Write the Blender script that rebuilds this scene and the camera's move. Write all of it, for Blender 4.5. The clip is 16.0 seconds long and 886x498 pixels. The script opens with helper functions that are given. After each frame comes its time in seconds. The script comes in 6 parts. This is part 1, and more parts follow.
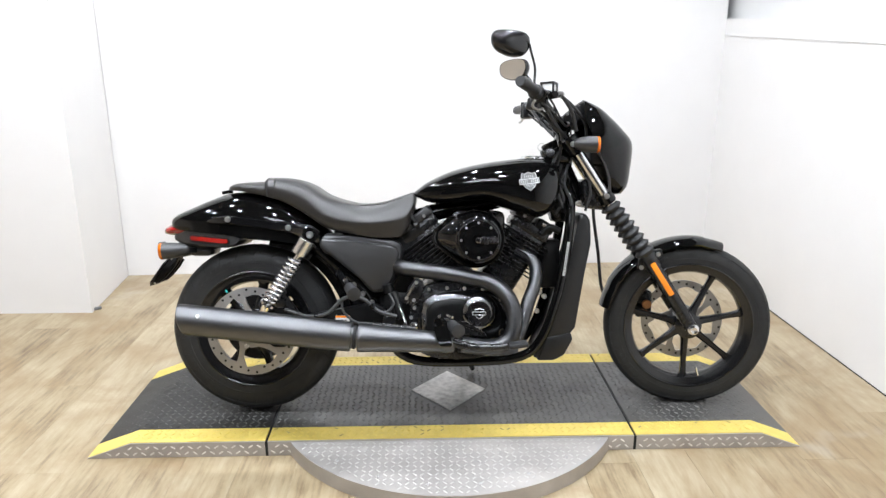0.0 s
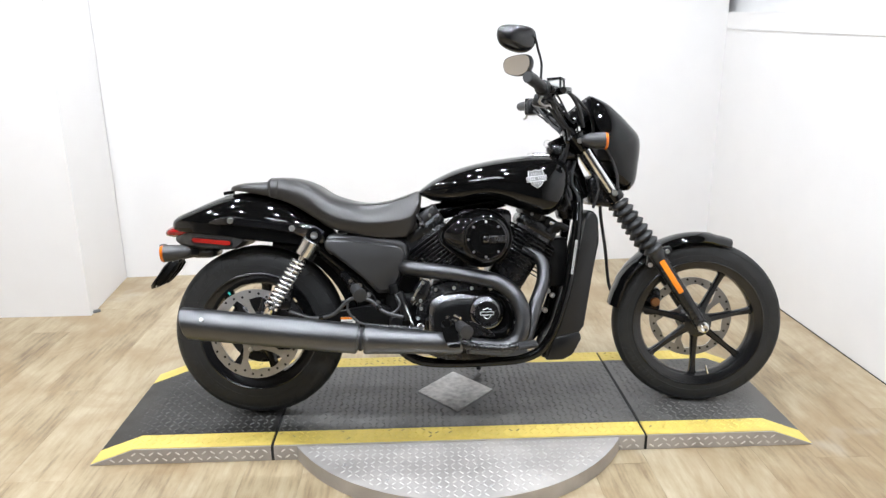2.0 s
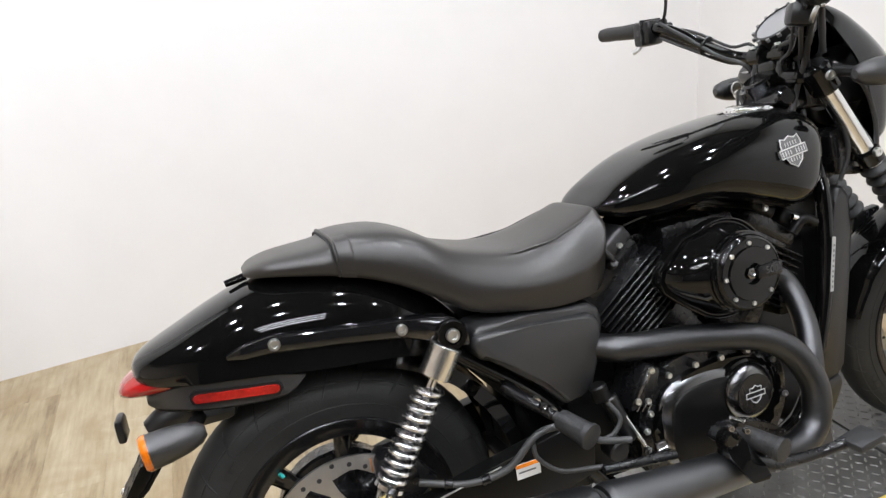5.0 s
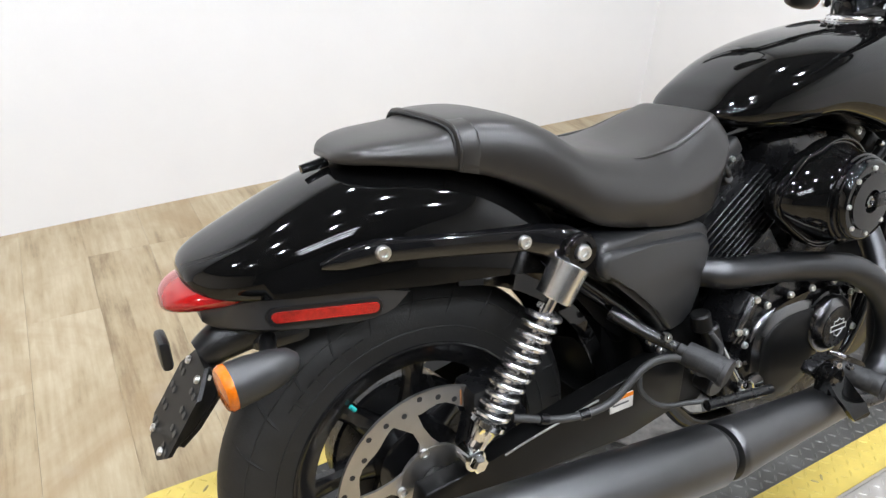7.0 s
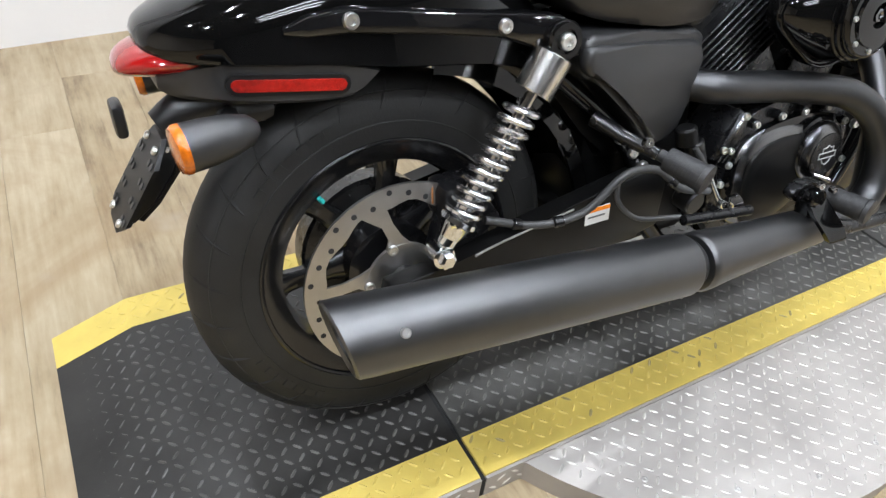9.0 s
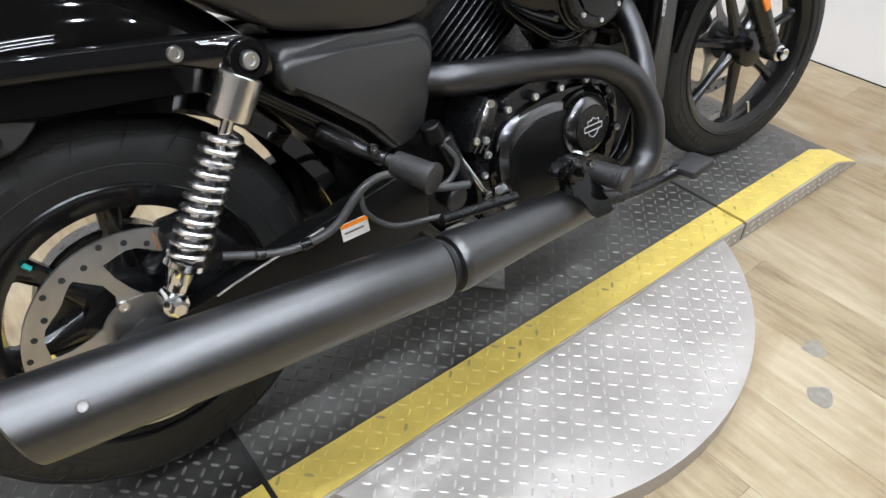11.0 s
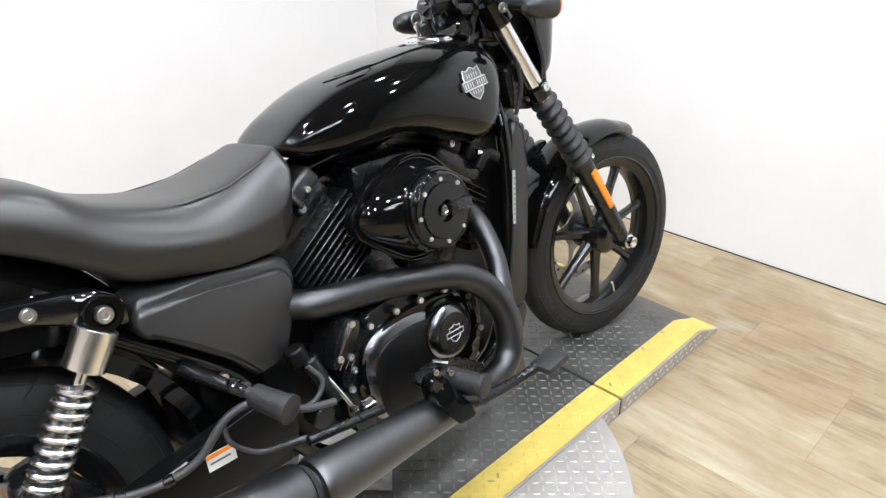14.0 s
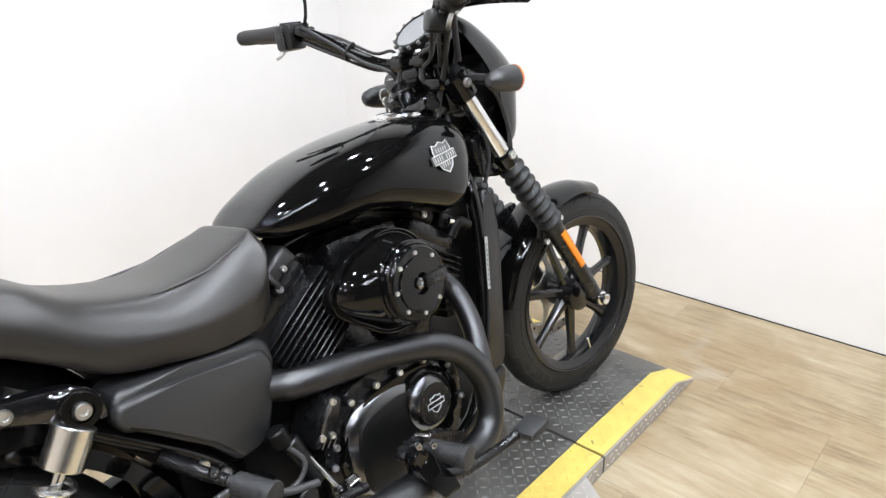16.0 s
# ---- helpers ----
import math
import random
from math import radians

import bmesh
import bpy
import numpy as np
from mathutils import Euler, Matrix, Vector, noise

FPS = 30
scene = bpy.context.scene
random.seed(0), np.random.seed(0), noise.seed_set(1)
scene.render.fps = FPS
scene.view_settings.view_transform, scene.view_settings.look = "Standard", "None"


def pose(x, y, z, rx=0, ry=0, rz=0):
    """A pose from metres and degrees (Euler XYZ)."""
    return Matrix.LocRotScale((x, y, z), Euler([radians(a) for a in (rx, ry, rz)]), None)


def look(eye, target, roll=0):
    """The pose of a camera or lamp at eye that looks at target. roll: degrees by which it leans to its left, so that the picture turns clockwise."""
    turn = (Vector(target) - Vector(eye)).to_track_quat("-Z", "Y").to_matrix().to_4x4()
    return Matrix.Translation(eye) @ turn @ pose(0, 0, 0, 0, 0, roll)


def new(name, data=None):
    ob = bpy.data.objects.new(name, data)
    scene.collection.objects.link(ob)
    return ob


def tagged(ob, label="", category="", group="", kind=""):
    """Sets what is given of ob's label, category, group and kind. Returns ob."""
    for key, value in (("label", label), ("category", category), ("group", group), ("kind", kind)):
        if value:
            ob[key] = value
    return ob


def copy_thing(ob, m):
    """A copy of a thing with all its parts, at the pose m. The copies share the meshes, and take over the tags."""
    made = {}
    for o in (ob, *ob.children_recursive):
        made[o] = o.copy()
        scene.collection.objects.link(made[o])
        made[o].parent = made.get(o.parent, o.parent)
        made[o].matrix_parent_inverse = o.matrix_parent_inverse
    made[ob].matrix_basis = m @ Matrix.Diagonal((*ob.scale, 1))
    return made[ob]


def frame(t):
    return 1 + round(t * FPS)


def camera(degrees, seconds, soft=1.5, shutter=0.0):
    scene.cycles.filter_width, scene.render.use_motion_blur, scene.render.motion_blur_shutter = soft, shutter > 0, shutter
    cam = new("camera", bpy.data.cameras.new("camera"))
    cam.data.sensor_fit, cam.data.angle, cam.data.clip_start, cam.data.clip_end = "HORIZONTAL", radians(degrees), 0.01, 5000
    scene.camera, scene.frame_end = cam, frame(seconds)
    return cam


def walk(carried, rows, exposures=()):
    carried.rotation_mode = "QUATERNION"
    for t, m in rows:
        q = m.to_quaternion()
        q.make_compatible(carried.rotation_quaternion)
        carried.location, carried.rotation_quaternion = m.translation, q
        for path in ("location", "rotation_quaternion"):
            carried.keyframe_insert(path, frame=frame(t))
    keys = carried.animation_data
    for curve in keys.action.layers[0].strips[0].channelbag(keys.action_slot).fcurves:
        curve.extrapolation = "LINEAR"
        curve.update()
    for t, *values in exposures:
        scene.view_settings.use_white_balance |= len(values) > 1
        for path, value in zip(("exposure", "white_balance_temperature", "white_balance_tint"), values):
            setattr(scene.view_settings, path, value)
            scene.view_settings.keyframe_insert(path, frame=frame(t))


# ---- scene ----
cam = camera(65.0, 16.0, soft=1.4)
PATH = [
    (0, (-0.175, -2.277, 1.284), (-0.115, -0.353, 0.74), -0.0),
    (0.5, (-0.185, -2.277, 1.279), (-0.126, -0.353, 0.736), -0.0),
    (1, (-0.178, -2.274, 1.28), (-0.126, -0.353, 0.725), -0.3),
    (1.5, (-0.18, -2.266, 1.279), (-0.129, -0.346, 0.722), -0.3),
    (2, (-0.209, -2.239, 1.283), (-0.137, -0.318, 0.73), -0.5),
    (2.5, (-0.256, -2.149, 1.286), (-0.025, -0.236, 0.75), -1.8),
    (3, (-0.29, -1.962, 1.263), (-0.08, -0.063, 0.671), -3.4),
    (3.5, (-0.371, -1.709, 1.283), (-0.321, 0.229, 0.792), -2.2),
    (4, (-0.554, -1.446, 1.261), (-0.351, 0.448, 0.652), -0.8),
    (4.2, (-0.621, -1.349, 1.265), (-0.338, 0.518, 0.605), -3.7),
    (6.3, (-1.131, -0.664, 1.241), (-0.236, 0.915, 0.402), -0.1),
    (6.5, (-1.139, -0.654, 1.226), (-0.259, 0.895, 0.319), 0.0),
    (7, (-1.137, -0.654, 1.183), (-0.247, 0.826, 0.173), 2.9),
    (7.5, (-1.134, -0.657, 1.149), (-0.261, 0.752, 0.031), 4.6),
    (8, (-1.127, -0.67, 1.116), (-0.275, 0.676, -0.093), 6.0),
    (8.2, (-1.129, -0.681, 1.096), (-0.278, 0.65, -0.13), 6.3),
    (10.3, (-0.988, -0.759, 1.063), (-0.201, 0.46, -0.314), 3.0),
    (10.5, (-0.939, -0.779, 1.064), (-0.114, 0.467, -0.265), 1.2),
    (11, (-0.854, -0.812, 1.073), (0.099, 0.388, -0.213), 0.3),
    (11.5, (-0.802, -0.848, 1.098), (0.248, 0.324, -0.136), -0.8),
    (12, (-0.791, -0.869, 1.115), (0.331, 0.328, -0.028), 0.3),
    (12.5, (-0.783, -0.876, 1.136), (0.399, 0.321, 0.055), 0.7),
    (13, (-0.787, -0.88, 1.146), (0.417, 0.342, 0.118), 0.6),
    (13.5, (-0.787, -0.884, 1.174), (0.453, 0.363, 0.221), 0.7),
    (14, (-0.782, -0.884, 1.188), (0.491, 0.362, 0.28), 0.3),
    (14.5, (-0.768, -0.876, 1.196), (0.549, 0.352, 0.324), 0.8),
    (15, (-0.761, -0.882, 1.211), (0.584, 0.35, 0.39), -0.7),
    (15.5, (-0.768, -0.886, 1.228), (0.601, 0.349, 0.452), -1.0),
    (16, (-0.786, -0.882, 1.229), (0.585, 0.349, 0.454), -1.2),
]
EXPOSURES = [(0, -0.2, 6500, 10), (2.0, -0.2, 6500, 10), (2.5, -0.36, 6550, 10), (3.0, -0.36, 6650, 11), (3.6, -0.49, 6800, 12), (4.2, -0.5, 6800, 12), (6.3, -0.3, 6550, 10), (8.2, -0.28, 6500, 10), (10.3, -0.45, 6500, 10), (11.0, -0.42, 6500, 10), (12.0, -0.33, 6500, 10), (13.5, -0.17, 6500, 10), (16, -0.18, 6550, 10)]
walk(cam, [(t, look(eye, target, roll)) for t, eye, target, roll in PATH], EXPOSURES)

# ---- light: rows of round ceiling lamps and a bank of tubes ----
LAMP, TUBE = 1250.0, 75.0
world = bpy.data.worlds.new("world")
world.use_nodes = True
world.node_tree.nodes["Background"].inputs[0].default_value = (0.5, 0.5, 0.5, 1)
world.node_tree.nodes["Background"].inputs[1].default_value = 0.02
scene.world = world
scene.view_settings.exposure = 0.0


# ---- materials ----
def mat(name, colour, rough=0.5, metal=0.0, coat=0.0, grain=0.0, scale=40.0, bump=0.0, bump_scale=200.0, emit=0.0, rough_var=0.0, alpha_ior=1.5, spec=0.5):
    m = bpy.data.materials.new(name)
    m.use_nodes = True
    nt = m.node_tree
    b = nt.nodes["Principled BSDF"]
    b.inputs["Base Color"].default_value = (*colour, 1)
    b.inputs["Roughness"].default_value = rough
    b.inputs["Metallic"].default_value = metal
    b.inputs["IOR"].default_value = alpha_ior
    b.inputs["Coat Weight"].default_value = coat
    b.inputs["Specular IOR Level"].default_value = spec
    b.inputs["Coat Roughness"].default_value = 0.03
    if emit:
        b.inputs["Emission Color"].default_value = (*colour, 1)
        b.inputs["Emission Strength"].default_value = emit
    tc = nt.nodes.new("ShaderNodeTexCoord")
    if grain or rough_var:
        n = nt.nodes.new("ShaderNodeTexNoise")
        n.inputs["Scale"].default_value, n.inputs["Detail"].default_value = scale, 6
        nt.links.new(tc.outputs["Object"], n.inputs["Vector"])
        n2 = nt.nodes.new("ShaderNodeTexNoise")
        n2.inputs["Scale"].default_value, n2.inputs["Detail"].default_value = scale / 9, 3
        nt.links.new(tc.outputs["Object"], n2.inputs["Vector"])
        mix = nt.nodes.new("ShaderNodeMath")
        mix.operation = "MULTIPLY_ADD"
        mix.inputs[1].default_value = 0.5
        half = nt.nodes.new("ShaderNodeMath")
        half.operation = "MULTIPLY"
        half.inputs[1].default_value = 0.5
        nt.links.new(n2.outputs[0], half.inputs[0])
        nt.links.new(n.outputs[0], mix.inputs[0])
        nt.links.new(half.outputs[0], mix.inputs[2])
        if grain:
            r = nt.nodes.new("ShaderNodeMapRange")
            r.inputs[1].default_value, r.inputs[2].default_value = 0.3, 0.7
            r.inputs[3].default_value, r.inputs[4].default_value = 1 - grain, 1 + grain
            nt.links.new(mix.outputs[0], r.inputs[0])
            mul = nt.nodes.new("ShaderNodeVectorMath")
            mul.operation = "SCALE"
            mul.inputs[0].default_value = colour
            nt.links.new(r.outputs[0], mul.inputs["Scale"])
            nt.links.new(mul.outputs[0], b.inputs["Base Color"])
        if rough_var:
            r = nt.nodes.new("ShaderNodeMapRange")
            r.inputs[1].default_value, r.inputs[2].default_value = 0.3, 0.7
            r.inputs[3].default_value, r.inputs[4].default_value = max(0.02, rough - rough_var), rough + rough_var
            nt.links.new(mix.outputs[0], r.inputs[0])
            nt.links.new(r.outputs[0], b.inputs["Roughness"])
    if bump:
        n = nt.nodes.new("ShaderNodeTexNoise")
        n.inputs["Scale"].default_value, n.inputs["Detail"].default_value = bump_scale, 4
        nt.links.new(tc.outputs["Object"], n.inputs["Vector"])
        bp = nt.nodes.new("ShaderNodeBump")
        bp.inputs["Strength"].default_value, bp.inputs["Distance"].default_value = bump, 0.002
        nt.links.new(n.outputs[0], bp.inputs["Height"])
        nt.links.new(bp.outputs[0], b.inputs["Normal"])
    return m


def wood():
    """Light oak-look vinyl boards, streaked along y, a little different from board to board."""
    m = bpy.data.materials.new("oak_vinyl")
    m.use_nodes = True
    nt = m.node_tree
    b = nt.nodes["Principled BSDF"]
    geo, info = nt.nodes.new("ShaderNodeNewGeometry"), nt.nodes.new("ShaderNodeObjectInfo")
    shift = nt.nodes.new("ShaderNodeVectorMath")
    shift.operation = "MULTIPLY_ADD"
    shift.inputs[1].default_value = (7, 2.0, 1)
    off = nt.nodes.new("ShaderNodeVectorMath")
    off.operation = "SCALE"
    off.inputs[0].default_value = (31, 17, 5)
    nt.links.new(info.outputs["Random"], off.inputs["Scale"])
    nt.links.new(geo.outputs["Position"], shift.inputs[0])
    nt.links.new(off.outputs[0], shift.inputs[2])
    broad = nt.nodes.new("ShaderNodeTexNoise")
    broad.inputs["Scale"].default_value, broad.inputs["Detail"].default_value, broad.inputs["Roughness"].default_value = 1.5, 8, 0.68
    nt.links.new(shift.outputs[0], broad.inputs["Vector"])
    fine_at = nt.nodes.new("ShaderNodeVectorMath")
    fine_at.operation = "MULTIPLY"
    fine_at.inputs[1].default_value = (5, 1.3, 1)
    nt.links.new(shift.outputs[0], fine_at.inputs[0])
    fine = nt.nodes.new("ShaderNodeTexNoise")
    fine.inputs["Scale"].default_value, fine.inputs["Detail"].default_value = 2.2, 6
    nt.links.new(fine_at.outputs[0], fine.inputs["Vector"])
    ramp = nt.nodes.new("ShaderNodeValToRGB")
    e = ramp.color_ramp.elements
    e[0].position, e[0].color = 0.30, (0.15, 0.10, 0.052, 1)
    e[1].position, e[1].color = 0.68, (0.46, 0.385, 0.265, 1)
    mid = ramp.color_ramp.elements.new(0.47)
    mid.color = (0.34, 0.265, 0.16, 1)
    add = nt.nodes.new("ShaderNodeMath")
    add.operation = "MULTIPLY_ADD"
    add.inputs[1].default_value = 0.35
    sub = nt.nodes.new("ShaderNodeMath")
    sub.operation = "MULTIPLY_ADD"
    sub.inputs[1].default_value, sub.inputs[2].default_value = 0.12, -0.06
    nt.links.new(info.outputs["Random"], sub.inputs[0])
    tot = nt.nodes.new("ShaderNodeMath")
    tot.operation = "MULTIPLY_ADD"
    tot.inputs[1].default_value = 0.65
    nt.links.new(broad.outputs[0], tot.inputs[0])
    nt.links.new(sub.outputs[0], tot.inputs[2])
    nt.links.new(fine.outputs[0], add.inputs[0])
    nt.links.new(tot.outputs[0], add.inputs[2])
    nt.links.new(add.outputs[0], ramp.inputs[0])
    # broad brown patches
    bl = nt.nodes.new("ShaderNodeTexNoise")
    bl.inputs["Scale"].default_value, bl.inputs["Detail"].default_value, bl.inputs["Roughness"].default_value, bl.inputs["Distortion"].default_value = 2.3, 5, 0.6, 0.9
    nt.links.new(geo.outputs["Position"], bl.inputs["Vector"])
    bs = nt.nodes.new("ShaderNodeMapRange")
    bs.inputs[1].default_value, bs.inputs[2].default_value = 0.47, 0.64
    bs.inputs[4].default_value = 0.60
    nt.links.new(bl.outputs[0], bs.inputs[0])
    brown = nt.nodes.new("ShaderNodeMix")
    brown.data_type = "RGBA"
    brown.inputs["B"].default_value = (0.25, 0.165, 0.080, 1)
    nt.links.new(bs.outputs[0], brown.inputs["Factor"])
    nt.links.new(ramp.outputs[0], brown.inputs["A"])
    # grey scuffs
    sc = nt.nodes.new("ShaderNodeTexNoise")
    sc.inputs["Scale"].default_value, sc.inputs["Detail"].default_value = 2.4, 4
    nt.links.new(geo.outputs["Position"], sc.inputs["Vector"])
    sr = nt.nodes.new("ShaderNodeMapRange")
    sr.inputs[1].default_value, sr.inputs[2].default_value = 0.64, 0.74
    sr.inputs[4].default_value = 0.55
    nt.links.new(sc.outputs[0], sr.inputs[0])
    mix = nt.nodes.new("ShaderNodeMix")
    mix.data_type = "RGBA"
    mix.inputs["B"].default_value = (0.42, 0.38, 0.32, 1)
    nt.links.new(sr.outputs[0], mix.inputs["Factor"])
    nt.links.new(brown.outputs["Result"], mix.inputs["A"])
    nt.links.new(mix.outputs["Result"], b.inputs["Base Color"])
    rr = nt.nodes.new("ShaderNodeMapRange")
    rr.inputs[3].default_value, rr.inputs[4].default_value = 0.32, 0.55
    nt.links.new(fine.outputs[0], rr.inputs[0])
    nt.links.new(rr.outputs[0], b.inputs["Roughness"])
    bp = nt.nodes.new("ShaderNodeBump")
    bp.inputs["Strength"].default_value, bp.inputs["Distance"].default_value = 0.15, 0.002
    nt.links.new(fine.outputs[0], bp.inputs["Height"])
    nt.links.new(bp.outputs[0], b.inputs["Normal"])
    return m


WOOD = wood()
WHITE = mat("white_wall_paint", (0.77, 0.755, 0.74), 0.5, grain=0.02, scale=6, bump=0.05, bump_scale=90)
# white wall tone greyed: weaker light on the upper wall put into the colour
DIMWALL = mat("grey_paint", (0.68, 0.68, 0.67), 0.7, grain=0.05, scale=8)
DARKROOM = mat("showroom_grey_paint", (0.10, 0.10, 0.105), 0.8, grain=0.1, scale=4)
CEILING = mat("dark_ceiling_tile", (0.07, 0.066, 0.062), 0.8, grain=0.08, scale=5)
GLOSS = mat("gloss_black_paint", (0.0025, 0.0025, 0.0025), 0.045, spec=0.42)
SATIN = mat("satin_black_metal", (0.005, 0.005, 0.0055), 0.27, 0.0, grain=0.15, scale=60, rough_var=0.05)
PIPE = mat("matte_black_exhaust", (0.120, 0.121, 0.124), 0.38, 1.0, grain=0.10, scale=25, rough_var=0.04, bump=0.03, bump_scale=900)
HEADER = mat("matte_black_header", (0.088, 0.089, 0.092), 0.40, 1.0, grain=0.10, scale=25, rough_var=0.04, bump=0.03, bump_scale=900)
PLASTIC = mat("black_plastic", (0.005, 0.005, 0.0053), 0.34, grain=0.1, scale=90, bump=0.06, bump_scale=900)
COVER = mat("dark_grey_side_plastic", (0.015, 0.015, 0.0155), 0.42, grain=0.06, scale=70, bump=0.06, bump_scale=1200, spec=0.75)
SEATMAT = mat("black_vinyl", (0.017, 0.0152, 0.0135), 0.34, grain=0.06, scale=50, bump=0.05, bump_scale=700, rough_var=0.012, spec=0.55)
RUBBER = mat("tyre_rubber", (0.012, 0.012, 0.0118), 0.56, grain=0.35, scale=30, bump=0.2, bump_scale=350, spec=0.42)
GRIP = mat("grip_rubber", (0.019, 0.019, 0.0195), 0.52, bump=0.2, bump_scale=500)
HOSE = mat("grey_black_hose_rubber", (0.045, 0.045, 0.045), 0.45, grain=0.2, scale=80)
CHROME = mat("chrome", (0.78, 0.78, 0.78), 0.10, 1.0, rough_var=0.04, scale=30)
BOLTS_MAT = mat("zinc_bolt", (0.78, 0.78, 0.77), 0.28, 1.0)
POLISHED = mat("polished_black_edge", (0.17, 0.17, 0.175), 0.24, 1.0)
BLACKCHROME = mat("black_chrome", (0.22, 0.22, 0.225), 0.16, 1.0)
BEIGE = mat("beige_wall_paint", (0.70, 0.62, 0.52), 0.7, grain=0.05, scale=4)
BRUSHED = mat("polished_aluminium", (0.88, 0.87, 0.85), 0.24, 1.0, rough_var=0.03, scale=40)
GAITER = mat("gaiter_rubber", (0.014, 0.014, 0.0145), 0.5, bump=0.15, bump_scale=300)
NUMBERGREY = mat("dark_number_grey", (0.07, 0.07, 0.07), 0.4, 0.5)
# lighter copy of the tyre rubber: the front tyre's stronger light put in
LITRUBBER = mat("lit_tyre_rubber", (0.015, 0.015, 0.0147), 0.55, grain=0.35, scale=30, bump=0.2, bump_scale=350, spec=0.35)
BADGEGREY = mat("badge_grey_enamel", (0.17, 0.17, 0.17), 0.35, 0.5)
DEEP = mat("deep_black_plastic", (0.0035, 0.0035, 0.0035), 0.38, spec=0.2, grain=0.2, scale=40)
SHELL = mat("satin_black_shell", (0.006, 0.006, 0.0065), 0.2, spec=0.6)
STRUT = mat("gloss_black_strut_enamel", (0.004, 0.004, 0.0045), 0.07, spec=0.7, coat=0.6)
RESERVOIR = mat("milky_reservoir", (0.62, 0.62, 0.60), 0.35)
SPRING = mat("chrome_spring", (0.85, 0.85, 0.86), 0.24, 1.0)
STEEL = mat("brushed_steel", (0.47, 0.46, 0.445), 0.42, 1.0, grain=0.1, scale=80, rough_var=0.08)
ALU = mat("machined_edge", (0.32, 0.32, 0.33), 0.22, 1.0)
BADGE = mat("badge_silver", (0.62, 0.62, 0.62), 0.32, 0.6)
AMBER = mat("amber_lens", (0.56, 0.125, 0.002), 0.14, coat=0.5, grain=0.4, scale=200, bump=0.3, bump_scale=350)
ORANGE = mat("orange_reflector", (0.9, 0.26, 0.02), 0.25)
RED = mat("red_lens", (0.29, 0.006, 0.006), 0.1, coat=0.6)
REDREF = mat("red_reflector", (0.30, 0.008, 0.005), 0.12, coat=0.5, grain=0.5, scale=160, bump=0.4, bump_scale=400)
LABEL = mat("white_label", (0.75, 0.74, 0.72), 0.5)
INK = mat("label_ink", (0.13, 0.13, 0.13), 0.6)
GLASS = mat("mirror_glass", (0.8, 0.8, 0.8), 0.02, 1.0)
DIAPLATE = mat("scuffed_silver_plate", (0.46, 0.45, 0.435), 0.46, 0.45, grain=0.55, scale=48, rough_var=0.1, bump=0.2, bump_scale=120)
DIAL = mat("gauge_glass", (0.16, 0.16, 0.165), 0.08, coat=1.0)
BRASS = mat("brown_caliper_pin", (0.45, 0.2, 0.08), 0.4, 0.6)
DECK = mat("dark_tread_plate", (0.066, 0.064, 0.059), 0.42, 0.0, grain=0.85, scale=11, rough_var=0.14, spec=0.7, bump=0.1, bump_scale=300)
# rear deck section: a darker plate colour than the other two
DECKREAR = mat("darker_tread_plate", (0.022, 0.021, 0.0195), 0.42, 0.0, grain=0.6, scale=11, rough_var=0.14, spec=0.4, bump=0.1, bump_scale=300)
YELLOW = mat("yellow_tread_paint", (0.655, 0.50, 0.115), 0.5, grain=0.16, scale=22, bump=0.08, bump_scale=250)
SILVER = mat("bare_aluminium_plate", (0.41, 0.385, 0.357), 0.48, 0.45, grain=0.24, scale=12, rough_var=0.1)
LUGMETAL = mat("scuffed_bright_lug", (0.72, 0.70, 0.67), 0.42, 0.5, grain=0.25, scale=30)
DISCLUG = mat("worn_plate_lug", (0.50, 0.48, 0.45), 0.45, 0.45, grain=0.25, scale=14)
TREADDARK = mat("worn_tread", (0.105, 0.102, 0.094), 0.44, 0.0, grain=0.3, scale=20)
WORN = mat("worn_yellow_edge", (0.34, 0.27, 0.10), 0.5, grain=0.3, scale=60)
LABELGREY = mat("grey_frame_label", (0.36, 0.36, 0.35), 0.45)
SCUFF = mat("grey_glue_residue", (0.25, 0.23, 0.195), 0.6, grain=0.35, scale=60)
SCUFFS = ((0.345, -0.531, 0.026), (0.243, -0.603, 0.028))
# near-black for gaps, grooves and drilled holes, their inner shade put in as colour
BLACKGAP = mat("gap_black", (0.01, 0.01, 0.01), 0.8)
LIGHT = mat("lamp_glow", (0.86, 0.915, 1.0), 0.5, emit=LAMP)
TUBELIGHT = mat("tube_glow", (0.86, 0.915, 1.0), 0.5, emit=TUBE)


# ---- mesh helpers ----
def part(name, bm, material, parent=None, label="", sharp=38.0):
    """Links a bmesh as one mesh object, under a thing or a part."""
    bmesh.ops.recalc_face_normals(bm, faces=bm.faces[:])
    me = bpy.data.meshes.new(name)
    bm.to_mesh(me)
    bm.free()
    me.materials.append(material)
    me.polygons.foreach_set("use_smooth", [True] * len(me.polygons))
    me.set_sharp_from_angle(angle=radians(sharp))
    ob = new(name, me)
    ob.parent = parent
    if label:
        ob["label"] = label
    return ob


def empty(name, m=None):
    ob = new(name)
    if m:
        ob.matrix_basis = m
    return ob


def ring_faces(bm, rings, cap=True, closed=True):
    vs = [[bm.verts.new(p) for p in r] for r in rings]
    n = len(rings[0])
    for a, b in zip(vs, vs[1:]):
        for i in range(n if closed else n - 1):
            j = (i + 1) % n
            bm.faces.new((a[i], a[j], b[j], b[i]))
    if cap and closed:
        bm.faces.new(vs[0])
        bm.faces.new(vs[-1][::-1])
    return bm


